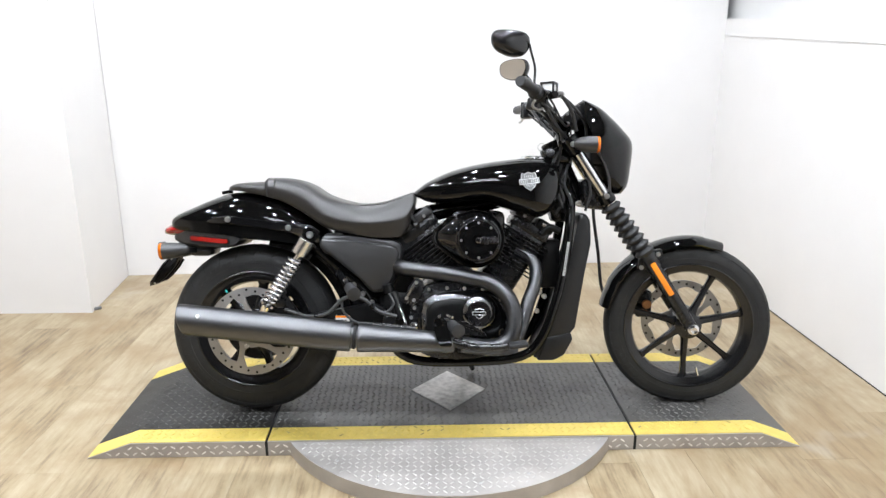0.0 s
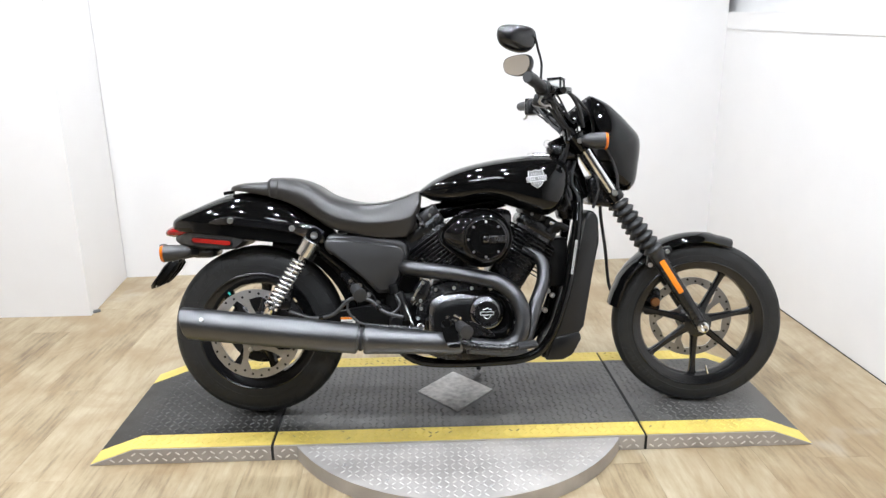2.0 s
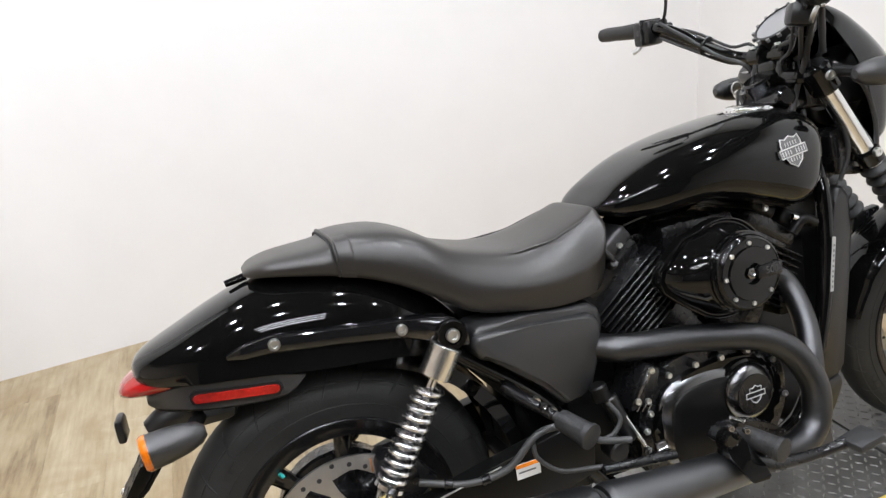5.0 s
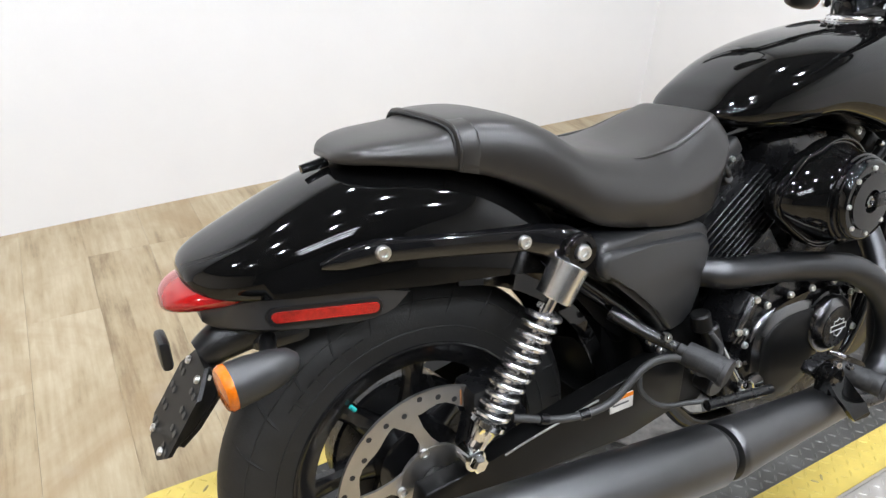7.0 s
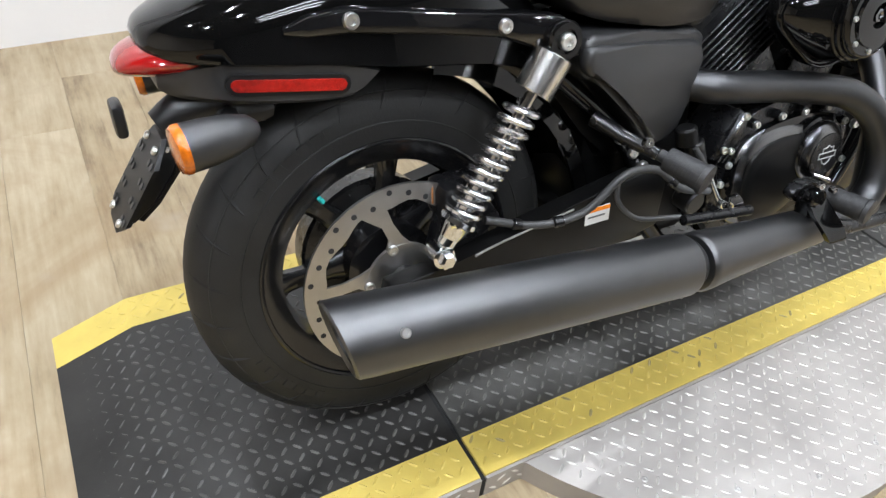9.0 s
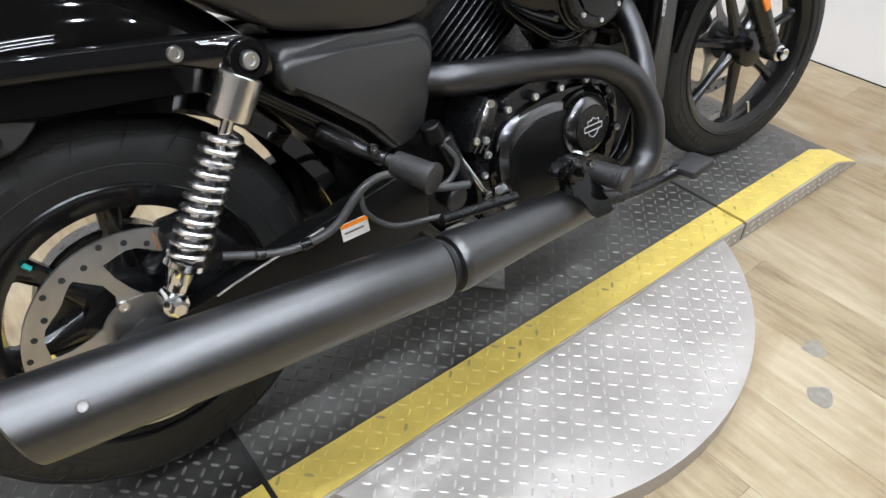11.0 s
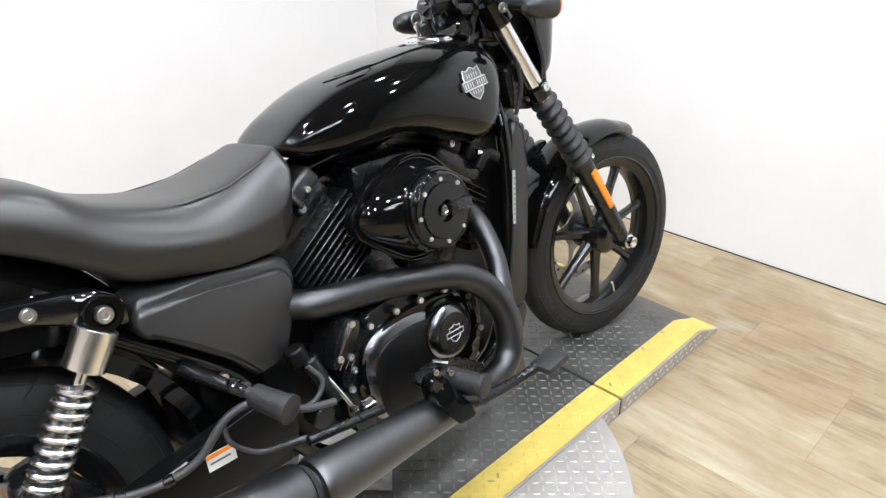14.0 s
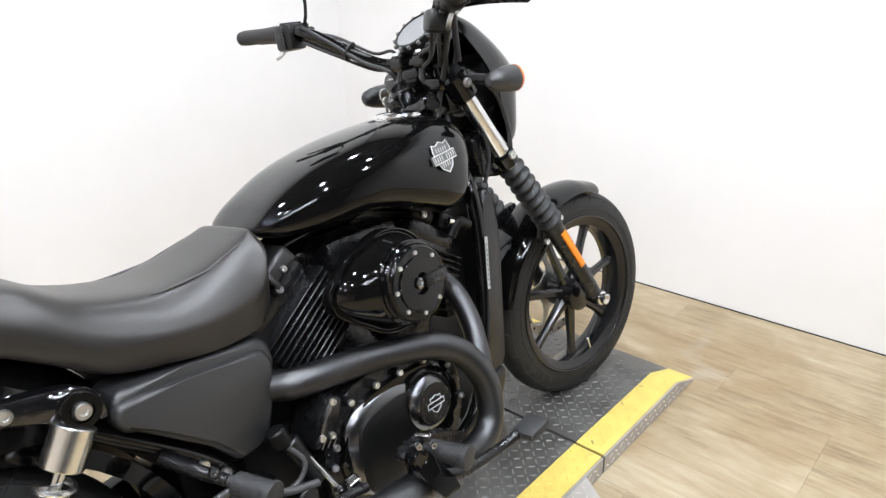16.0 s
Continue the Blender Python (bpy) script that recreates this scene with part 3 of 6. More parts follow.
def wheel(name, c, r, w, rim, open_r, hub_r, spokes, phase, disc_y, disc_r, label):
    """A cast wheel: rim, hub and spokes in one piece, with its tyre and brake disc under it."""
    hw = w * 0.36
    prof = [(rim + 0.006, -hw - 0.004), (rim + 0.006, -hw + 0.004), (rim - 0.012, -hw + 0.012), (rim - 0.02, 0), (rim - 0.012, hw - 0.012), (rim + 0.006, hw - 0.004), (rim + 0.006, hw + 0.004), (rim - 0.004, hw + 0.003), (open_r + 0.006, hw - 0.008), (open_r, 0.012), (open_r, -0.012), (open_r + 0.006, -hw + 0.008), (rim - 0.004, -hw - 0.003)]
    b = bmesh.new()
    n = 56
    vs = [[b.verts.new(c + Vector((rr * math.cos(t), y, rr * math.sin(t)))) for rr, y in prof] for t in (2 * math.pi * i / n for i in range(n))]
    for i in range(n):
        for j in range(len(prof)):
            k = (j + 1) % len(prof)
            b.faces.new((vs[i][j], vs[i][k], vs[(i + 1) % n][k], vs[(i + 1) % n][j]))
    lathe(c + Vector((0, -hub_r[1], 0)), (0, 1, 0), [(hub_r[0] * 0.7, 0), (hub_r[0], 0.006), (hub_r[0] * 0.9, hub_r[1]), (hub_r[0], 2 * hub_r[1] - 0.006), (hub_r[0] * 0.7, 2 * hub_r[1])], 28, b)
    w_ob = part(name, b, SHELL, bike, label)
    for sy in (-1, 1):
        part("rim_lip", tube([c + Vector((rim * math.cos(a), sy * (hw + 0.004), rim * math.sin(a))) for a in np.linspace(0, 2 * math.pi, 73)], 0.0042, 8, 1, smooth=False), SHELL, w_ob)
    for k in range(spokes):
        a = 2 * math.pi * k / spokes + radians(phase)
        rings = []
        fat = 1.0 if w < 0.12 else 1.55
        for s, hwid, hth in ((hub_r[0] * 0.8, 0.017, 0.018), (hub_r[0] + 0.015, 0.0125, 0.014), (open_r * 0.75, 0.0095, 0.011), (open_r - 0.008, 0.011, 0.012), (open_r + 0.004, 0.017, 0.014)):
            hwid *= fat
            sec = [(-hwid, -hth * 0.5), (-hwid * 0.55, -hth), (hwid * 0.55, -hth), (hwid, -hth * 0.5), (hwid, hth * 0.5), (hwid * 0.55, hth), (-hwid * 0.55, hth), (-hwid, hth * 0.5)]
            rings.append([c + Vector((s * math.cos(a) - q * math.sin(a), y, s * math.sin(a) + q * math.cos(a))) for q, y in sec])
        part("spoke", loft(rings), SHELL, w_ob)
    tyre(c, r, w, rim, w_ob, 26, LITRUBBER if w < 0.12 else RUBBER)
    # brake disc: ring, carrier arms and drilled holes
    b = bmesh.new()
    rin = disc_r * 0.81
    n = 60
    vs = []
    for i in range(n):
        t = 2 * math.pi * i / n
        vs.append([b.verts.new(c + Vector((rr * math.cos(t), y, rr * math.sin(t)))) for rr, y in ((disc_r, disc_y - 0.0025), (disc_r, disc_y + 0.0025), (rin + 0.004 * math.sin(10 * t), disc_y + 0.0025), (rin + 0.004 * math.sin(10 * t), disc_y - 0.0025))])
    for i in range(n):
        for j in range(4):
            b.faces.new((vs[i][j], vs[i][(j + 1) % 4], vs[(i + 1) % n][(j + 1) % 4], vs[(i + 1) % n][j]))
    d = part("brake_disc", b, STEEL, w_ob, "drilled steel brake disc")
    for k in range(5):
        a = 2 * math.pi * k / 5 + 0.35
        rings = []
        for s, q in ((disc_r * 0.30, 0.024), (disc_r * 0.46, 0.0105), (disc_r * 0.62, 0.0085), (disc_r * 0.835, 0.020)):
            sk = a + 0.55 * (s / disc_r - 0.3)
            e, f = Vector((math.cos(sk), 0, math.sin(sk))), Vector((-math.sin(sk), 0, math.cos(sk)))
            m = c + Vector((0, disc_y, 0)) + e * s
            rings.append([m - f * q + Vector((0, -0.002, 0)), m + f * q + Vector((0, -0.002, 0)), m + f * q + Vector((0, 0.002, 0)), m - f * q + Vector((0, 0.002, 0))])
        part("disc_arm", loft(rings), STEEL, w_ob)
    part("disc_hub", lathe(c + Vector((0, disc_y - 0.003, 0)), (0, 1, 0), [(disc_r * 0.2, 0), (disc_r * 0.38, 0), (disc_r * 0.38, 0.006), (disc_r * 0.2, 0.006)], 28), STEEL, w_ob, "", 20)
    b = bmesh.new()
    for i in range(30):
        a = 2 * math.pi * i / 30
        rr = disc_r * (0.86, 0.905, 0.945)[i % 3]
        for y in (disc_y - 0.0029, disc_y + 0.0025):
            lathe(c + Vector((rr * math.cos(a), y, rr * math.sin(a))), (0, 1, 0), [(0.0044, 0), (0.0044, 0.0004)], 8, b)
    part("disc_holes", b, BLACKGAP, w_ob)["kind"] = "stuff"
    sd = math.copysign(1, disc_y)
    bolts("disc_bolt", [c + Vector((disc_r * 0.36 * math.cos(a), disc_y + sd * 0.003, disc_r * 0.36 * math.sin(a))) for a in (2 * math.pi * q / 5 + 0.6 for q in range(5))], (0, sd, 0), 0.008, 0.006, BOLTS_MAT, w_ob)
    return w_ob


fwheel = wheel("front_wheel", FW, 0.292, 0.104, 0.222, 0.190, (0.046, 0.05), 7, 12, 0.062, 0.146, "seven-spoke satin black cast wheel")
RWHUB = lathe(RW + Vector((0, 0.005, 0)), (0, 1, 0), [(0.118, 0), (0.122, 0.006), (0.118, 0.05), (0.06, 0.056)], 36)
rwheel = wheel("rear_wheel", RW, 0.294, 0.130, 0.200, 0.160, (0.070, 0.06), 7, 30, -0.092, 0.152, "seven-spoke satin black cast wheel")
part("valve", cyl(RW + Vector((-0.100, -0.045, 0.135)), RW + Vector((-0.094, -0.045, 0.127)), 0.0036), mat("teal_valve_cap", (0.02, 0.35, 0.33), 0.4), rwheel, "small teal valve cap")
part("valve", cyl(FW + Vector((0.045, -0.03, -0.185)), FW + Vector((0.037, -0.03, -0.155)), 0.004), CHROME, fwheel)
part("drive_hub", RWHUB, SATIN, rwheel, "black belt drive hub")
part("axle_nut", lathe(RW + Vector((0, -0.097, 0)), (0, -1, 0), [(0.024, 0), (0.024, 0.012), (0.019, 0.014), (0.019, 0.026), (0.012, 0.027)], 18), SATIN, rwheel)

# fork: two legs with tube, rubber gaiter, lower leg, reflector and bolts
FK = [Vector(p) for p in ((0.335, 0, 0.945), (0.474, 0, 0.732), (0.602, 0, 0.556), (0.765, 0, 0.300))]
for s in (-1, 1):
    oy = Vector((0, 0.098 * s, 0))
    leg = part("fork_leg", tube([FK[2] + oy - (FK[2] - FK[1]) * 0.1, FK[2] + oy, FK[2].lerp(FK[3], 0.5) + oy, FK[3] + oy], [0.023, 0.025, 0.0235, 0.021], 18, 4), SATIN, bike, "satin black fork leg")
    part("fork_tube", cyl(FK[0] + oy, FK[1] + oy, 0.0208, seg=24), CHROME, leg, "polished fork tube")
    d = (FK[2] - FK[1])
    prof = []
    for k in range(8):
        h = d.length * k / 8
        g = d.length / 8
        R = 0.0350 - 0.003 * (1 - k / 7)
        prof += [(R - 0.013, h), (R - 0.002, h + g * 0.36), (R, h + g * 0.46), (R, h + g * 0.54), (R - 0.002, h + g * 0.64)]
    prof += [(0.026, d.length), (0.027, d.length + 0.012)]
    part("gaiter", lathe(FK[1] + oy, d, prof, 22), GAITER, leg, "ribbed black rubber gaiter")
    lug = part("axle_lug", lathe(FK[3] + oy + Vector((0, -0.022, 0)), (0, 1, 0), [(0.018, 0), (0.022, 0.006), (0.022, 0.038), (0.018, 0.044)], 18), SATIN, leg)
    a, c = FK[2].lerp(FK[3], 0.10), FK[2].lerp(FK[3], 0.53)
    m = Matrix.Translation((a + c) / 2 + oy + Vector((0, 0.0245 * s, 0))) @ pose(0, 0, 0, 0, 90 - math.degrees(math.atan2((c - a).z, (c - a).x)) - 90, 0)
    part("reflector", box((-(c - a).length / 2, -0.004, -0.0095), ((c - a).length / 2, 0.004, 0.0095), 0.003, m=m), ORANGE, leg, "orange strip reflector")
    bolts("fender_bolt", [FK[2].lerp(FK[3], 0.04) + oy + Vector((0.034, -s * 0.006, 0.012)), FK[2].lerp(FK[3], 0.13) + oy + Vector((-0.036, -s * 0.006, -0.012))], (0, s, 0), 0.008, 0.008, BOLTS_MAT, leg)
    part("fender_stay", prism([(0.585, 0.565), (0.655, 0.575), (0.66, 0.555), (0.60, 0.50), (0.575, 0.505)], oy.y * 0.70, oy.y * 0.92, 0.004), SATIN, leg)
b = lathe(FK[3] + Vector((0, -0.112, 0)), (0, -1, 0), [(0.019, 0), (0.019, 0.008), (0.0145, 0.009), (0.0145, 0.022), (0.011, 0.024), (0.006, 0.022)], 6 * 3)
part("axle_bolt", b, CHROME, fwheel, "bright axle bolt")
# front caliper behind the wheel
b = box((0.595, 0.035, 0.30), (0.655, 0.095, 0.40), 0.012)
cal = part("brake_caliper", b, SATIN, bike)
part("caliper_pin", cyl((0.634, 0.036, 0.352), (0.634, 0.024, 0.352), 0.017, soft=0.003), BRASS, cal, "brown caliper pin")

# front fender: a thick curved sheet over the wheel
rings = []
for k in range(29):
    a = radians(168 - 99 * k / 28)
    rr = 0.316 + (0.004 if 4 < k < 25 else 0)
    e = Vector((math.cos(a), 0, math.sin(a)))
    w = 0.066 * (1 - 0.35 * (k / 28) ** 6) * (1 - 0.1 * (1 - k / 28) ** 4)
    out = [(w * math.sin(t) * (1 if abs(t) < 1.6 else 1), rr - 0.030 * (1 - math.cos(t))) for t in np.linspace(-1.45, 1.45, 11)]
    inn = [(y * 0.95, q - 0.004) for y, q in out[::-1]]
    rings.append([FW + e * q + Vector((0, y, 0)) for y, q in out + inn])
part("front_fender", loft(rings), GLOSS, bike, "gloss black front fender")

# triple clamps, fork shrouds and steering head
b = box((0.292, -0.098, 0.922), (0.352, 0.098, 0.952), 0.012)
for s in (-1, 1):
    cyl(FK[0].lerp(FK[1], -0.06) + Vector((0, 0.098 * s, 0)), FK[0].lerp(FK[1], 0.20) + Vector((0, 0.098 * s, 0)), 0.031, seg=20, bm=b, soft=0.006)
clamp = part("top_clamp", b, GLOSS, bike, "black upper fork clamp")
b = box((0.425, -0.098, 0.742), (0.478, 0.098, 0.770), 0.01)
for s in (-1, 1):
    cyl(FK[0].lerp(FK[1], 0.84) + Vector((0, 0.098 * s, 0)), FK[0].lerp(FK[1], 0.99) + Vector((0, 0.098 * s, 0)), 0.028, seg=20, bm=b, soft=0.005)
part("lower_clamp", b, GLOSS, bike, "black lower fork clamp")
cl = part("clamp_cover", prism([(0.372, 0.800), (0.405, 0.815), (0.470, 0.760), (0.482, 0.722), (0.455, 0.700), (0.385, 0.712)], -0.084, 0.084, 0.010, 3), SATIN, bike, "black cover over the lower fork clamp")
bolts("clamp_bolt", [(0.440, -0.0845, 0.728), (0.440, 0.0845, 0.728)], (0, -1, 0), 0.008, 0.006, BOLTS_MAT, cl)
part("steering_head", cyl((0.275, 0, 0.94), (0.375, 0, 0.735), 0.034, seg=20, soft=0.004), GLOSS, bike)
for s in (-1, 1):
    bolts("clamp_bolt", [(0.342, s * 0.127, 0.935), (0.458, s * 0.124, 0.760), (0.275, s * 0.066, 0.905)], (0, s, 0), 0.010, 0.008, BOLTS_MAT, clamp)
lock = part("ignition_lock", lathe((0.272, 0.035, 0.915), (-0.25, 0.1, 1), [(0.024, -0.05), (0.026, 0), (0.024, 0.006), (0.015, 0.008), (0.006, 0.007)], 24), GLOSS, bike, "gloss black ignition lock")
part("lock_bracket", prism([(0.255, 0.865), (0.262, 0.905), (0.285, 0.925), (0.33, 0.925), (0.34, 0.87)], -0.060, 0.060, 0.014, 3), GLOSS, lock)
part("lock_ring", lathe((0.268, -0.058, 0.900), (-0.2, -1, 0.1), [(0.020, 0), (0.020, 0.012), (0.015, 0.016)], 20), GLOSS, lock)
b = tube([(0.255 + 0.014 * math.cos(a), 0.055, 0.93 + 0.014 * math.sin(a)) for a in np.linspace(0, 2 * math.pi, 16)], 0.0014, 6, 1, smooth=False)
keys = part("key_ring", b, STEEL, bike, "keys on a ring in the ignition")
part("key", box((0.248, 0.052, 0.89), (0.256, 0.054, 0.922), 0.0005), STEEL, keys)

# small fairing: a curved shell, open to the rear
mid = [(0.396, 1.088), (0.447, 1.062), (0.492, 1.022), (0.528, 0.984), (0.556, 0.950), (0.562, 0.915), (0.556, 0.855), (0.545, 0.79), (0.522, 0.762)]
edge = [(0.388, 1.075, 0.05), (0.378, 1.035, 0.098), (0.385, 0.995, 0.125), (0.398, 0.962, 0.138), (0.412, 0.93, 0.142), (0.428, 0.896, 0.140), (0.446, 0.849, 0.130), (0.468, 0.795, 0.112), (0.490, 0.765, 0.080)]
rows = table([m[0] for m in mid], [[m[1] for m in mid], [e[0] for e in edge], [e[1] for e in edge], [e[2] for e in edge]], 28)
rings = []
for xm, zm, xe, ze, w in rows:
    w *= 0.93
    def curve(off):
        pts = []
        for t in np.linspace(-1, 1, 23):
            c = abs(math.cos(t * math.pi / 2)) ** 0.75
            pts.append(Vector((xe + (xm - off - xe) * c, (w - off) * math.copysign(abs(math.sin(t * math.pi / 2)) ** 0.9, t), ze + (zm - ze) * c)))
        return pts
    rings.append(curve(0) + curve(0.005)[::-1])
part("fairing", loft(rings), GLOSS, bike, "gloss black bikini fairing")
part("fairing_bracket", box((0.40, -0.09, 0.86), (0.47, 0.09, 0.93), 0.015), PLASTIC, bike)
part("headlight_bowl", lathe((0.44, 0, 0.90), (1, 0, -0.08), [(0.05, 0), (0.085, 0.03), (0.092, 0.07), (0.085, 0.085)], 28), PLASTIC, bike)

# gauge
GD = Vector((-0.62, 0, 0.78))
g = part("gauge", lathe((0.380, 0.022, 1.014), GD, [(0.03, -0.01), (0.052, 0.01), (0.056, 0.045), (0.054, 0.052), (0.049, 0.054), (0.048, 0.050)], 30), PLASTIC, bike, "round black instrument")
part("gauge_face", lathe(Vector((0.380, 0.022, 1.014)) + GD.normalized() * 0.049, GD, [(0.049, 0), (0.049, 0.002)], 30), DIAL, g, "grey gauge glass")

gc, gu, gv = basis(GD)
for q in range(14):
    a = 2 * math.pi * q / 14
    p = Vector((0.380, 0.022, 1.014)) + gc * 0.046 + (gu * math.cos(a) + gv * math.sin(a)) * 0.0565
    part("rim_notch", cyl(p, p + gc * 0.007, 0.0042, seg=8), BADGEGREY, g)

# handlebar
BAR = [(0.150, -0.372, 1.098), (0.180, -0.300, 1.092), (0.208, -0.235, 1.082), (0.240, -0.18, 1.055), (0.29, -0.105, 1.000), (0.315, -0.05, 0.988), (0.318, 0.06, 0.988), (0.300, 0.12, 1.003), (0.262, 0.20, 1.055), (0.238, 0.26, 1.088), (0.224, 0.33, 1.100), (0.205, 0.46, 1.108)]
bar = part("handlebar", tube(BAR, 0.0135, 14, 8), GLOSS, bike, "gloss black handlebar")
for y in (-0.036, 0.036):
    riser = part("riser_clamp", lathe((0.317, y - 0.019, 0.988), (0, 1, 0), [(0.021, 0), (0.0245, 0.004), (0.0245, 0.034), (0.021, 0.038)], 24), GLOSS, bar, "gloss black bar clamp")
    part("riser_post", cyl((0.317, y, 0.985), (0.318, y, 0.935), 0.019, 0.024, soft=0.004), GLOSS, riser)
    bolts("clamp_bolt", [(0.300, y, 1.006), (0.334, y, 1.006)], (0, 0, 1), 0.0065, 0.006, BOLTS_MAT, riser)
part("riser_bridge", box((0.296, -0.030, 0.948), (0.338, 0.030, 0.978), 0.010, seg=3), GLOSS, bar)
for pts, side in ((((0.141, -0.385, 1.100), (0.155, -0.36, 1.098), (0.180, -0.300, 1.092), (0.196, -0.262, 1.087)), -1), (((0.198, 0.480, 1.109), (0.204, 0.46, 1.108), (0.213, 0.40, 1.104), (0.222, 0.345, 1.101)), 1)):
    grip = part("grip", tube(pts, [0.017, 0.0185, 0.0175, 0.019], 18, 5), GRIP, bar, "ribbed black rubber grip")
    p, q = Vector(pts[0]), Vector(pts[1])
    part("grip_end", cyl(p + (p - q).normalized() * 0.002, p + (p - q).normalized() * 0.006, 0.016, soft=0.002), GRIP, grip)
axis = Vector((0.208 - 0.180, -0.235 + 0.300, 1.082 - 1.092)).normalized()
O = Vector((0.203, -0.247, 1.084))
sw = part("switch_box", lathe(O - axis * 0.022, axis, [(0.019, 0), (0.024, 0.003), (0.0255, 0.012), (0.0255, 0.017), (0.0235, 0.018), (0.0235, 0.020), (0.0262, 0.021), (0.0262, 0.040), (0.022, 0.045), (0.016, 0.047)], 26), PLASTIC, bar, "two-part round black switch housing")
part("switch", box((-0.006, -0.005, -0.004), (0.006, 0.005, 0.004), 0.002, m=pose(0.182, -0.244, 1.093, 0, 30, -22)), RED, sw, "small red switch")
part("switch", box((-0.005, -0.007, -0.004), (0.005, 0.007, 0.004), 0.002, m=pose(0.185, -0.238, 1.075, 0, 70, -22)), GRIP, sw)
part("switch_lower", box((-0.022, -0.024, -0.030), (0.020, 0.022, 0.010), 0.008, m=pose(0.204, -0.205, 1.062, 0, 12, -28)), PLASTIC, sw)
part("cable_guide", tube([(0.196, -0.250, 1.060), (0.190, -0.245, 1.044), (0.208, -0.222, 1.036), (0.228, -0.200, 1.040)], 0.0045, 8, 4), STEEL, sw, "bent metal throttle cable guide")
part("housing_screw", bolt((0.197, -0.262, 1.060), (-0.4, -0.3, -1), 0.004, 0.003), BOLTS_MAT, sw)
part("bar_clamp", lathe((0.222, -0.206, 1.069), (0.42, 0.62, -0.35), [(0.0145, 0), (0.0185, 0.002), (0.0185, 0.016), (0.0145, 0.018)], 20), SATIN, bar)
sw = part("switch_box", box((-0.026, -0.028, -0.034), (0.026, 0.028, 0.026), 0.010, m=pose(0.228, 0.316, 1.092, 0, 0, 10)), PLASTIC, bar, "black switch housing")
part("switch", box((0.198, 0.305, 1.085), (0.208, 0.322, 1.097), 0.002), GRIP, sw)
part("switch_rib", box((0.199, 0.300, 1.060), (0.257, 0.306, 1.121), 0.002), SATIN, sw)
part("mirror_mount", cyl((0.248, 0.282, 1.080), (0.250, 0.280, 1.115), 0.010, seg=14, soft=0.003), SATIN, sw)
part("clutch_perch", box((0.238, 0.27, 1.075), (0.272, 0.30, 1.105), 0.006), SATIN, sw)
part("thumb_lever", tube([(0.214, 0.325, 1.064), (0.205, 0.335, 1.052), (0.198, 0.345, 1.047)], 0.006, 10, 3), LABEL, sw)
res = part("brake_reservoir", box((-0.019, -0.019, -0.015), (0.019, 0.019, 0.014), 0.004, m=pose(0.248, -0.200, 1.103, 0, 0, -25)), RESERVOIR, bar, "milky brake fluid reservoir in a black frame")
part("reservoir_cap", box((-0.024, -0.024, 0), (0.024, 0.024, 0.006), 0.002, m=pose(0.248, -0.200, 1.1175, 0, 0, -25)), SATIN, res)
for dx, dy in ((-0.020, -0.020), (0.020, -0.020), (-0.020, 0.020), (0.020, 0.020)):
    part("reservoir_post", box((dx - 0.003, dy - 0.003, -0.018), (dx + 0.003, dy + 0.003, 0.0145), 0.001, m=pose(0.248, -0.200, 1.103, 0, 0, -25), seg=1), SATIN, res)
part("master_cylinder", cyl((0.222, -0.262, 1.082), (0.258, -0.196, 1.086), 0.0125, 0.0115, soft=0.003), SATIN, bar, "black brake master cylinder")
part("hose_fitting", lathe((0.258, -0.196, 1.086), (0.5, 0.85, -0.1), [(0.008, 0), (0.008, 0.010), (0.005, 0.012), (0.005, 0.022)], 12), STEEL, bar)
part("brake_lever", tube([(0.250, -0.195, 1.080), (0.276, -0.255, 1.078), (0.268, -0.32, 1.070), (0.244, -0.380, 1.063)], [0.010, 0.010, 0.009, 0.010], 10, 5), SATIN, bar)
part("clutch_lever", tube([(0.268, 0.30, 1.085), (0.285, 0.34, 1.083), (0.276, 0.42, 1.090), (0.258, 0.50, 1.098)], [0.009, 0.008, 0.007, 0.008], 10, 5), SATIN, bar)


def mirror(c, tilt, stem, sx, sz, name_label):
    """A rounded tear-drop mirror: dark shell, glass on its rear, stem."""
    out = round_poly([(-0.50, 0.10), (-0.40, 0.42), (0.02, 0.50), (0.40, 0.40), (0.5, 0.02), (0.36, -0.40), (0.0, -0.50), (-0.38, -0.28)], 5)
    rings = []
    for f, h in ((1.0, -0.010), (1.03, -0.004), (1.0, 0.006), (0.9, 0.018), (0.66, 0.028), (0.3, 0.033)):
        rings.append([Vector((h, x * sx * f, z * sz * f)) for x, z in out])
    m = Matrix.Translation(c) @ tilt
    b = loft(rings)
    bmesh.ops.transform(b, matrix=m, verts=b.verts[:])
    shell = part("mirror", b, SHELL, bar, name_label)
    b = loft([[Vector((h, x * sx * 0.94, z * sz * 0.94)) for x, z in out] for h in (-0.0125, -0.0105)])
    bmesh.ops.transform(b, matrix=m, verts=b.verts[:])
    part("mirror_glass", b, GLASS, shell, "mirror glass")
    part("mirror_stem", tube(stem, 0.0040, 10, 6), SATIN, shell)


